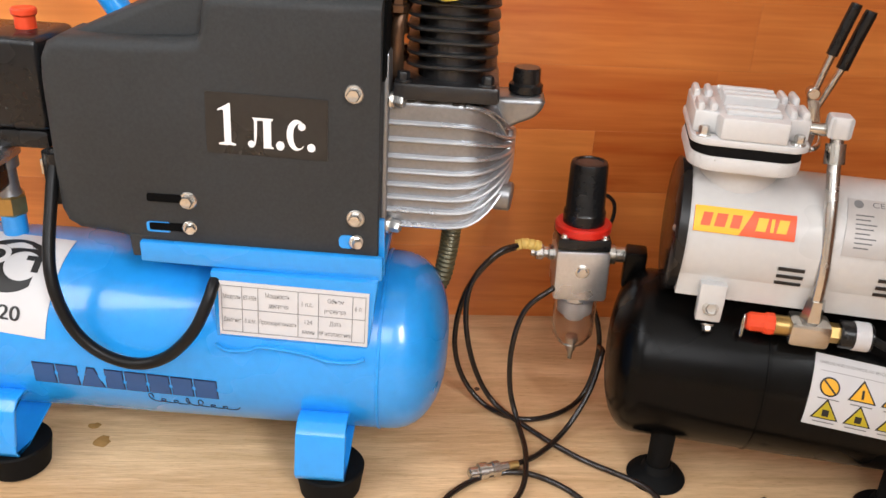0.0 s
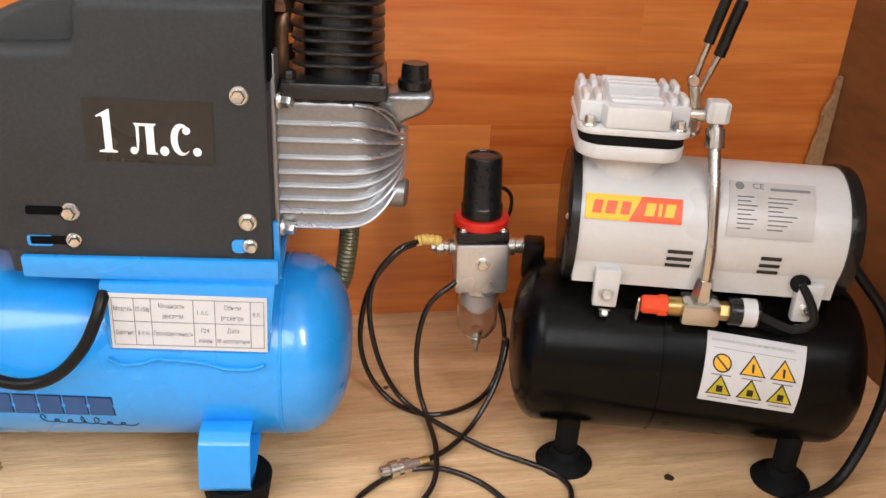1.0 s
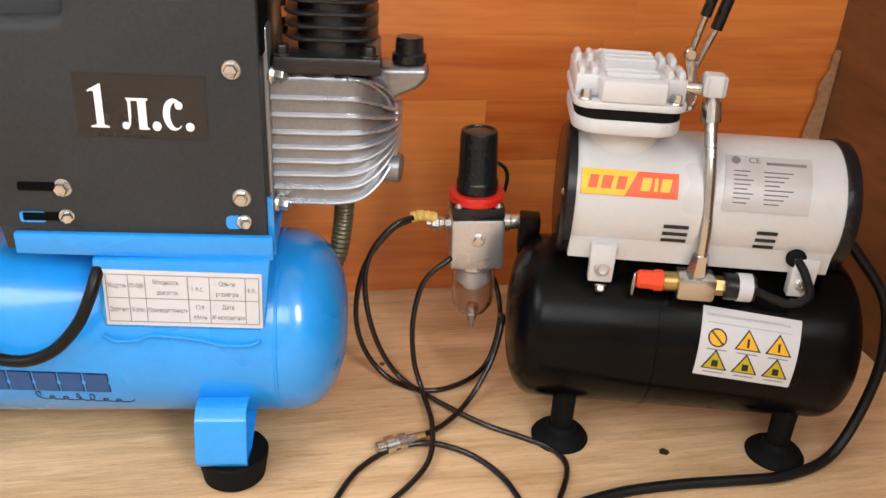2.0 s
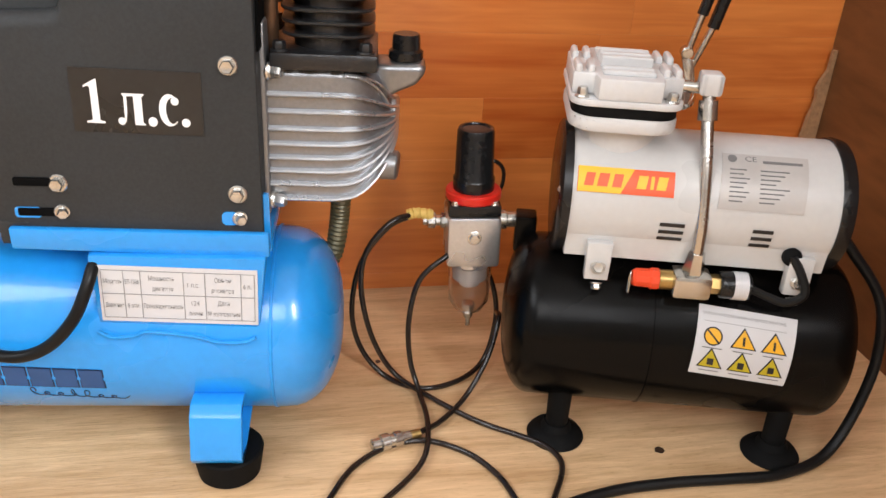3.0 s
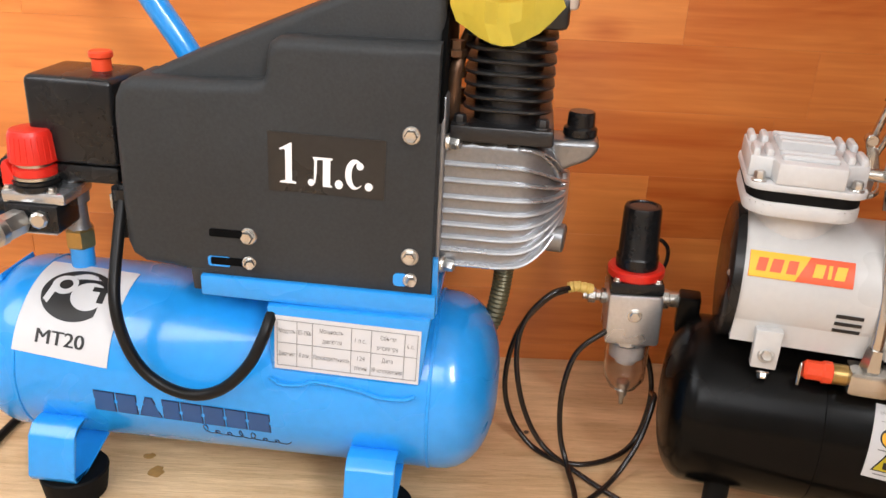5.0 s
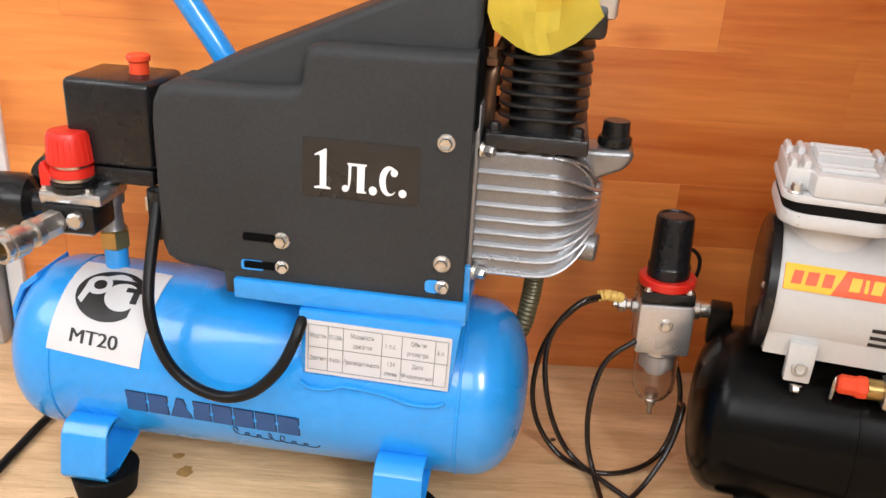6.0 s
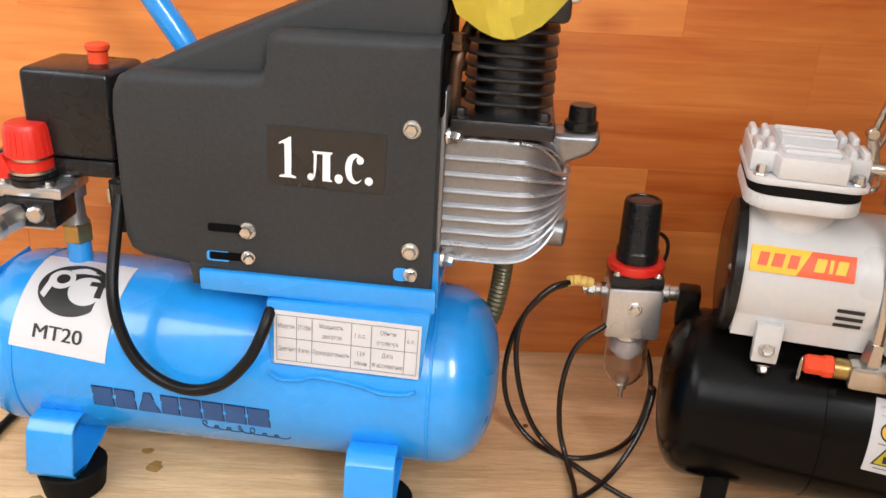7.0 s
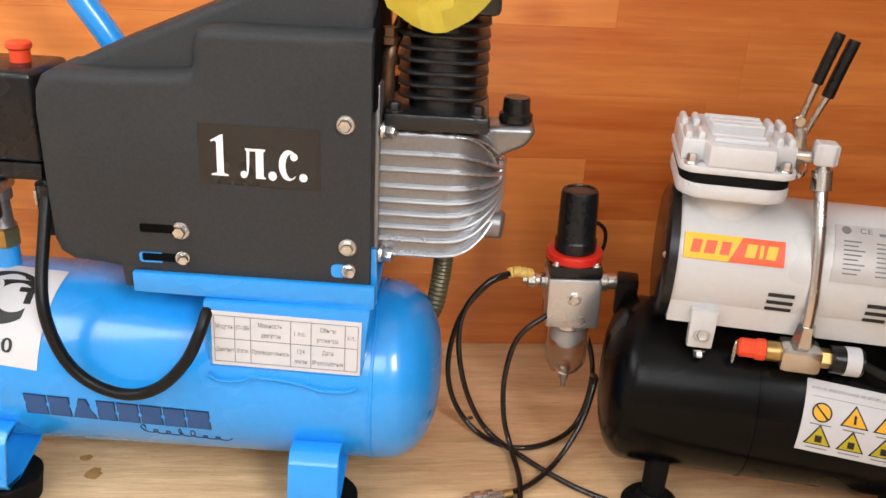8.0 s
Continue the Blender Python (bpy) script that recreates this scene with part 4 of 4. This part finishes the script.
part("head_block", prism([(-0.0835, -0.0415), (-0.0430, -0.0415), (-0.0415, -0.030), (-0.0285, -0.028), (-0.0285, 0.028), (-0.0415, 0.030), (-0.0430, 0.0415), (-0.0835, 0.0415), (-0.0855, 0.030), (-0.0995, 0.028), (-0.0995, -0.028), (-0.0855, -0.030)], 0.2690, 0.2830, axis="z", bevel=0.0015), WHITECAST, head)
for k in range(7):
    y = -0.030 + k * 0.010
    part("head_rib", box(-0.0810, -0.0470, y - 0.0022, y + 0.0022, 0.2825, 0.2860 + 0.0022 * (2 if 1 < k < 5 else 0), 0.001, 1), WHITECAST, head)
for u in (-0.0960, -0.0880, -0.0400, -0.0325):
    for y in (-0.018, 0.016):
        part("head_rib", box(u - 0.0024, u + 0.0024, y - 0.010, y + 0.010, 0.2800, 0.2880, 0.0022, 2), WHITECAST, head)
for u in (-0.0930, -0.0355):
    for v in (-0.0350, 0.0350):
        hex_bolt("bolt", (u, v, 0.2688), (0, 0, 1), 0.0034, 0.0065, ZINC, head)

# delivery pipe, tee, relief valve and pressure switch
part("elbow", prism(round_rect(-0.0165, -0.0030, -0.025, -0.011, 0.002), 0.2715, 0.2860, axis="z", bevel=0.0018, seg=2), WHITECAST, black, "white elbow fitting")
part("elbow_neck", rod((-0.030, -0.016, 0.275), (-0.015, -0.016, 0.275), 0.0042, seg=16), NICKEL, black)
pipe = part("delivery_pipe", tube([(-0.0095, -0.019, 0.272), (-0.0085, -0.024, 0.255), (-0.0060, -0.036, 0.225), (-0.0040, -0.045, 0.190), (-0.0040, -0.0475, 0.165), (-0.0040, -0.047, 0.152)], 0.0042, 16), CHROME, black, "chromed delivery pipe")
part("pipe_nut", rod((-0.0095, -0.020, 0.268), (-0.0087, -0.0235, 0.2555), 0.0062, 0.0066, seg=18), NICKEL, pipe)
part("pipe_nut", rod((-0.0040, -0.0475, 0.171), (-0.0040, -0.047, 0.156), 0.0056, 0.0075, seg=6), NICKEL, pipe)
tee = part("tee_block", box(-0.0175, 0.0090, -0.0570, -0.0360, 0.1385, 0.1560, 0.0035, 2), NICKEL, black, "nickel plated tee block")
part("relief_collar", rod((-0.0170, -0.0465, 0.1480), (-0.0260, -0.0465, 0.1480), 0.0070, seg=20), BRASS, tee, "dull brass collar")
part("relief_valve", lathe([(0.0058, 0), (0.0076, 0.001), (0.0076, 0.006), (0.0066, 0.0075), (0.0066, 0.0165), (0.0050, 0.0185), (0, 0.0185)], turn((-0.0255, -0.0465, 0.1480), (-1, 0, 0)), 10), ORANGERED, tee, "orange red relief valve cap")
ringb = bmesh.new()
tube([(-0.0455, -0.0475 + 0.0025 * math.cos(radians(a)), 0.1440 + 0.0085 * math.sin(radians(a))) for a in range(0, 361, 30)], 0.0007, 6, ringb, 2)
part("pull_ring", ringb, NICKEL, tee, "thin steel pull ring")
part("brass_nipple", rod((0.0085, -0.0465, 0.1475), (0.0150, -0.0465, 0.1475), 0.0068, seg=6), BRASS, tee)
sw = part("switch_body", rod((0.0150, -0.0465, 0.1475), (0.0360, -0.0465, 0.1475), 0.0095, seg=24, bevel=0.001), BLACKGLOSS, tee, "black pressure switch")
part("band", rod((0.0240, -0.0465, 0.1475), (0.0335, -0.0465, 0.1475), 0.0098, seg=24), PAPER, sw, "white printed band")
part("switch_lead", tube([(0.036, -0.0465, 0.147), (0.048, -0.050, 0.143), (0.060, -0.055, 0.142), (0.070, -0.056, 0.150), (0.066, -0.051, 0.163), (0.060, -0.046, 0.172)], 0.0030, 10), CABLE, black, "black motor lead")
part("lead_gland", lathe([(0.0065, 0), (0.0065, 0.003), (0.004, 0.004)], turn((0.0600, -0.043, 0.171), (0, -1, 0.3)), 18), RUBBER, black)
part("tank_port", box(-0.1240, -0.1080, 0.016, 0.034, 0.128, 0.1580, 0.002), BLACKENAMEL, ktank, "black square tank port")
part("power_cable", tube([(0.104, 0.005, 0.175), (0.120, 0.000, 0.158), (0.145, -0.010, 0.125), (0.152, -0.018, 0.080), (0.142, -0.030, 0.035), (0.122, -0.045, 0.006), (0.084, -0.068, 0.005), (0.045, -0.078, 0.005), (0.000, -0.088, 0.005), (-0.050, -0.105, 0.005), (-0.110, -0.140, 0.005)], 0.0040, 12), CABLE, black, "black power cable trailing over the floor")

# ---- filter regulator ----
fr = thing("filter_regulator", pose(0.2155, 0.638, 0.0, 0, -1.6, -6), "air filter regulator with black knob and clear bowl", "regulator")
body = part("body", box(-0.0205, 0.0205, -0.020, 0.020, 0.112, 0.1545, 0.003, 2), ALU, fr, "grey cast regulator body")
part("top_plate", box(-0.0200, 0.0200, -0.0195, 0.0195, 0.1543, 0.1640, 0.002), BLACKGLOSS, fr, "black plastic top plate")
for x in (-0.015, 0.015):
    hex_bolt("screw", (x, -0.0155, 0.1638), (0, 0, 1), 0.0022, 0.003, ZINC, fr)
part("red_ring", lathe([(0.0205, 0.1640), (0.0215, 0.1655), (0.0215, 0.1700), (0.0200, 0.1715), (0, 0.1715)], None, 40), REDPLASTIC, fr, "red plastic locking ring")
part("knob", lathe([(0.0158, 0.1713), (0.0160, 0.180), (0.0148, 0.182), (0.0140, 0.2170), (0.0130, 0.2195), (0.0105, 0.2200), (0.0100, 0.2190), (0, 0.2190)], None, 36), BLACKGLOSS, fr, "black plastic adjusting knob")
hex_bolt("gauge_plug", (0.0, -0.0200, 0.1380), (0, -1, 0), 0.0040, 0.0025, ZINC, body)
part("bowl_collar", lathe([(0.0165, 0.1075), (0.0172, 0.1085), (0.0172, 0.1122), (0, 0.1122)], None, 32), ALU, fr)
part("filter_element", lathe([(0.0080, 0.088), (0.0085, 0.0940), (0.0138, 0.0945), (0.0142, 0.1070), (0, 0.1070)], None, 24), WHITECAST, fr, "white filter element")
part("bowl", lathe([(0.0040, 0.0645), (0.0115, 0.0658), (0.0160, 0.0735), (0.0168, 0.085), (0.0172, 0.1080), (0.0160, 0.1080), (0.0156, 0.085), (0.0148, 0.0748), (0.0105, 0.0678), (0.0040, 0.0665)], None, 40), BOWL, fr, "clear plastic filter bowl")
part("drain_valve", lathe([(0.0020, 0.0480), (0.0022, 0.0560), (0.0040, 0.0565), (0.0045, 0.0620), (0.0060, 0.0630), (0.0055, 0.0690), (0, 0.0700)], None, 16), NICKEL, fr, "nickel drain valve")
part("inlet_nipple", lathe([(0.0078, 0), (0.0078, 0.006), (0.0062, 0.007), (0.0062, 0.024), (0, 0.024)], turn((0.0203, 0.0, 0.1440), (1, 0, 0.02)), 20), NICKEL, fr, "nickel inlet nipple")
part("outlet_fitting", lathe([(0.0060, 0), (0.0065, 0.004), (0.0045, 0.005), (0.0045, 0.008), (0.0066, 0.009), (0.0066, 0.014), (0.004, 0.015), (0.004, 0.018)], turn((-0.0203, 0.0, 0.1440), (-1, 0, 0.02)), 8), NICKEL, fr, "nickel outlet fitting", smooth=20)
part("rear_loop", tube([(0.012, 0.021, 0.150), (0.024, 0.022, 0.160), (0.026, 0.023, 0.176), (0.018, 0.023, 0.184), (0.008, 0.022, 0.178)], 0.0016, 8), BLACKGLOSS, fr, "thin black wire loop")

# ---- thin hose with its connectors ----
hose = thing("air_hose", Matrix(), "thin dark air hose lying in loose coils", "hose")
part("hose_tube", tube([(0.166, 0.640, 0.149), (0.146, 0.643, 0.137), (0.126, 0.645, 0.106), (0.119, 0.645, 0.064), (0.126, 0.644, 0.028), (0.145, 0.634, 0.005), (0.172, 0.614, 0.004), (0.204, 0.620, 0.004), (0.231, 0.640, 0.010), (0.241, 0.648, 0.047), (0.237, 0.655, 0.077), (0.224, 0.660, 0.100)], 0.0022, 12), HOSEMAT, hose, "dark shiny hose")
part("hose_tube", tube([(0.166, 0.640, 0.150), (0.146, 0.632, 0.146), (0.128, 0.630, 0.122), (0.125, 0.630, 0.089), (0.134, 0.630, 0.046), (0.152, 0.627, 0.012), (0.177, 0.602, 0.005), (0.210, 0.569, 0.003), (0.240, 0.547, 0.003), (0.256, 0.534, 0.003), (0.263, 0.518, 0.003), (0.259, 0.501, 0.003), (0.244, 0.474, 0.003)], 0.0022, 12), HOSEMAT, hose, "dark shiny hose")
part("hose_tube", tube([(0.224, 0.660, 0.100), (0.205, 0.635, 0.121), (0.188, 0.622, 0.120), (0.169, 0.620, 0.102), (0.162, 0.620, 0.067), (0.164, 0.619, 0.030), (0.170, 0.606, 0.008), (0.171, 0.566, 0.007), (0.161, 0.525, 0.006), (0.132, 0.494, 0.003), (0.110, 0.480, 0.003)], 0.0022, 12), HOSEMAT, hose, "dark shiny hose")
part("hose_tube", tube([(0.240, 0.645, 0.055), (0.237, 0.625, 0.060), (0.226, 0.610, 0.032), (0.206, 0.594, 0.007), (0.181, 0.568, 0.005), (0.157, 0.553, 0.006)], 0.0022, 12), HOSEMAT, hose, "dark shiny hose")
part("hose_tube", tube([(0.085, 0.480, 0.003), (0.093, 0.499, 0.003), (0.111, 0.527, 0.003), (0.138, 0.545, 0.004), (0.168, 0.548, 0.004), (0.196, 0.532, 0.003), (0.213, 0.506, 0.003), (0.220, 0.480, 0.003)], 0.0022, 12), HOSEMAT, hose, "dark shiny hose")
part("yellow_sleeve", tube([(0.161, 0.641, 0.1485), (0.168, 0.640, 0.1505), (0.180, 0.640, 0.1485)], 0.0042, 12, rings=lambda k: 1 + 0.12 * math.sin(k * 2.3)), PALEYELLOW, hose, "pale yellow tape sleeve")
CE0, CE1 = Vector((0.157, 0.553, 0.0065)), Vector((0.126, 0.5445, 0.0065))
cdir = CE1 - CE0
end = part("hose_connector", lathe([(0.0035, 0), (0.0040, 0.008), (0.0058, 0.009), (0.0062, 0.014), (0.0048, 0.015), (0.0048, 0.018), (0.0064, 0.019), (0.0064, 0.025), (0.0045, 0.026), (0.0045, 0.032), (0.003, 0.033), (0, 0.033)], turn(CE0, cdir), 18), NICKEL, hose, "knurled chrome hose connector")
part("sleeve", rod(CE0 - cdir * 0.2, CE0 + cdir * 0.15, 0.0036, seg=14), BRASS, end)

# ---- hose clip on the pump head ----
clip = thing("hose_clip_pliers", black.matrix_world @ pose(-0.013, 0.050, 0.2820), "chromed spring clip with two black dipped handles", "pliers")
part("arm", tube([(0.000, 0.0, -0.002), (0.003, 0.0, 0.012), (0.0065, 0.0, 0.0290)], 0.0026, 12), CHROME, clip)
part("arm", tube([(0.006, 0.006, -0.012), (0.0125, 0.006, 0.006), (0.0170, 0.006, 0.0190)], 0.0026, 12), CHROME, clip)
part("grip", tube([(0.0060, 0.0, 0.0270), (0.0100, 0.0, 0.0450), (0.0140, 0.0, 0.0620)], 0.0040, 14, rings=lambda k: 0.9 if k > 15 else 1), BLACKGLOSS, clip, "black dipped plastic grip")
part("grip", tube([(0.0165, 0.006, 0.0170), (0.0210, 0.006, 0.0370), (0.0260, 0.006, 0.0570)], 0.0044, 14, rings=lambda k: 0.9 if k > 15 else 1), BLACKGLOSS, clip, "black dipped plastic grip")
part("rivet", rod((0.000, -0.004, 0.000), (0.000, 0.005, 0.000), 0.0044, seg=18, bevel=0.0008), CHROME, clip)
part("body_plate", prism([(-0.003, -0.003), (0.006, -0.006), (0.010, -0.020), (0.008, -0.040), (0.002, -0.040), (0.002, -0.020)], 0.001, 0.005, bevel=0.0008), NICKEL, clip)
part("hook", tube([(0.004, 0.0, -0.022), (0.002, -0.030, -0.020), (-0.006, -0.065, -0.018), (-0.016, -0.082, -0.0165), (-0.026, -0.084, -0.0150)], 0.0018, 10), CHROME, clip)

# ---- left edge: trim, rail and dark panel ----
trim_bm = box(-0.380, -0.3640, WALL_Y - 0.006, WALL_Y + 0.006, 0.0, 0.9, 0.002)
slab("trim", trim_bm, WHITETRIM, "white painted vertical trim beside the cherry wall", "trim")
rack = thing("metal_rail", pose(-0.394, 0.772, 0), "grey slotted metal rail beside the white trim", "rail")
part("rail", box(-0.010, 0.0120, -0.010, 0.014, 0.0, 0.70, 0.002), GREYMETAL, rack)
part("clamp", box(-0.020, 0.0190, -0.016, -0.0095, 0.258, 0.2800, 0.002), GREYMETAL, rack, "grey clamp on the rail")
part("bracket", prism(round_rect(-0.020, 0.0240, 0.190, 0.2400, 0.006), -0.020, -0.0105, bevel=0.001), WHITETRIM, rack, "white plastic bracket")
part("bracket_hole", prism(round_rect(-0.014, 0.0150, 0.199, 0.231, 0.008), -0.0206, -0.019), GREYMETAL, rack)
dark = thing("dark_panel", pose(-0.455, 0.76, 0), "dark brown panel standing by the metal rail", "panel")
part("board", box(-0.030, 0.0340, -0.01, 0.012, 0.0, 0.170, 0.002), BROWNPANEL, dark)

# ---- cable at the floor, drips and spots ----
lead = thing("power_cable", Matrix(), "black power cable lying on the floor", "cable")
part("cable", tube([(-0.240, 0.720, 0.004), (-0.268, 0.680, 0.004), (-0.283, 0.650, 0.004), (-0.289, 0.596, 0.004), (-0.294, 0.545, 0.004), (-0.310, 0.480, 0.004), (-0.350, 0.38, 0.004)], 0.0035, 12), CABLE, lead)


def splash(x, y, rx, ry, material, label, seed):
    rnd = random.Random(seed)
    bm = bmesh.new()
    rim = [bm.verts.new((x + rx * (0.75 + 0.4 * rnd.random()) * math.cos(a), y + ry * (0.75 + 0.4 * rnd.random()) * math.sin(a), 0.0004)) for a in (2 * math.pi * k / 14 for k in range(14))]
    top = bm.verts.new((x, y, 0.0009))
    for k in range(14):
        bm.faces.new([rim[k], rim[(k + 1) % 14], top])
    return tagged(part("floor_stain", bm, material, label=label, smooth=60), category="stain")


splash(-0.163, 0.607, 0.0055, 0.004, STAIN, "small dried brown varnish drip on the floor", 1)
splash(-0.152, 0.588, 0.0060, 0.008, STAIN, "larger dried brown varnish drip on the floor", 2)
splash(-0.225, 0.547, 0.0055, 0.004, STAIN, "brown drip beside the compressor foot", 3)
splash(0.344, 0.522, 0.0045, 0.0040, DARKSTAIN, "small dark round spot on the floor", 4)
splash(0.143, 0.66, 0.0025, 0.003, DARKSTAIN, "tiny dark speck on the floor", 5)
splash(-0.262, 0.625, 0.0035, 0.003, DARKSTAIN, "dark speck near the blue tank", 6)

# torn strip along the corner of the side wall
tear = random.Random(11)
edge = [(0.006, 0.0)]
for k in range(27):
    h = 0.245 * k / 26
    wide = 0.001 + 0.004 * max(0, 1 - abs(h - 0.165) / 0.09)
    edge.append((-wide - 0.005 * tear.random() if h < 0.225 else 0.002, h))
peel = prism(edge[1:] + [(0.006, 0.245), (0.006, 0.0)], -0.005, 0.0)
ob = slab("trim_corner", peel, RAWEDGE, "torn pale chipboard strip in the wall corner", "trim")
ob.matrix_world = pose(SIDE_X - 0.007, WALL_Y - 0.006, 0)

# ---- cherry laminate strips on the back wall ----
STRIP = 0.0594
JOINTS = {0: (-0.25, 0.12, 0.47), 1: (-0.32, 0.03, 0.40), 2: (-0.10, 0.25), 3: (-0.20, 0.354), 4: (-0.05, 0.382), 5: (-0.30, 0.262), 6: (-0.12, 0.30), 7: (-0.33, 0.05, 0.45)}
for row in range(-1, 13):
    z0 = 0.0172 + row * STRIP
    cuts = [-0.364, *JOINTS.get(row, (-0.15, 0.3)), SIDE_X]
    low = max(z0, 0.0) - z0
    for a, b in zip(cuts, cuts[1:]):
        bm = box(-(b - a) / 2 + 0.00002, (b - a) / 2 - 0.00002, 0.0, 0.006, low + 0.00002, STRIP - 0.00002, 0.0003, 1)
        ob = part("strip", bm, CHERRY, wall_back, smooth=0)
        ob.location = ((a + b) / 2, WALL_Y, z0)
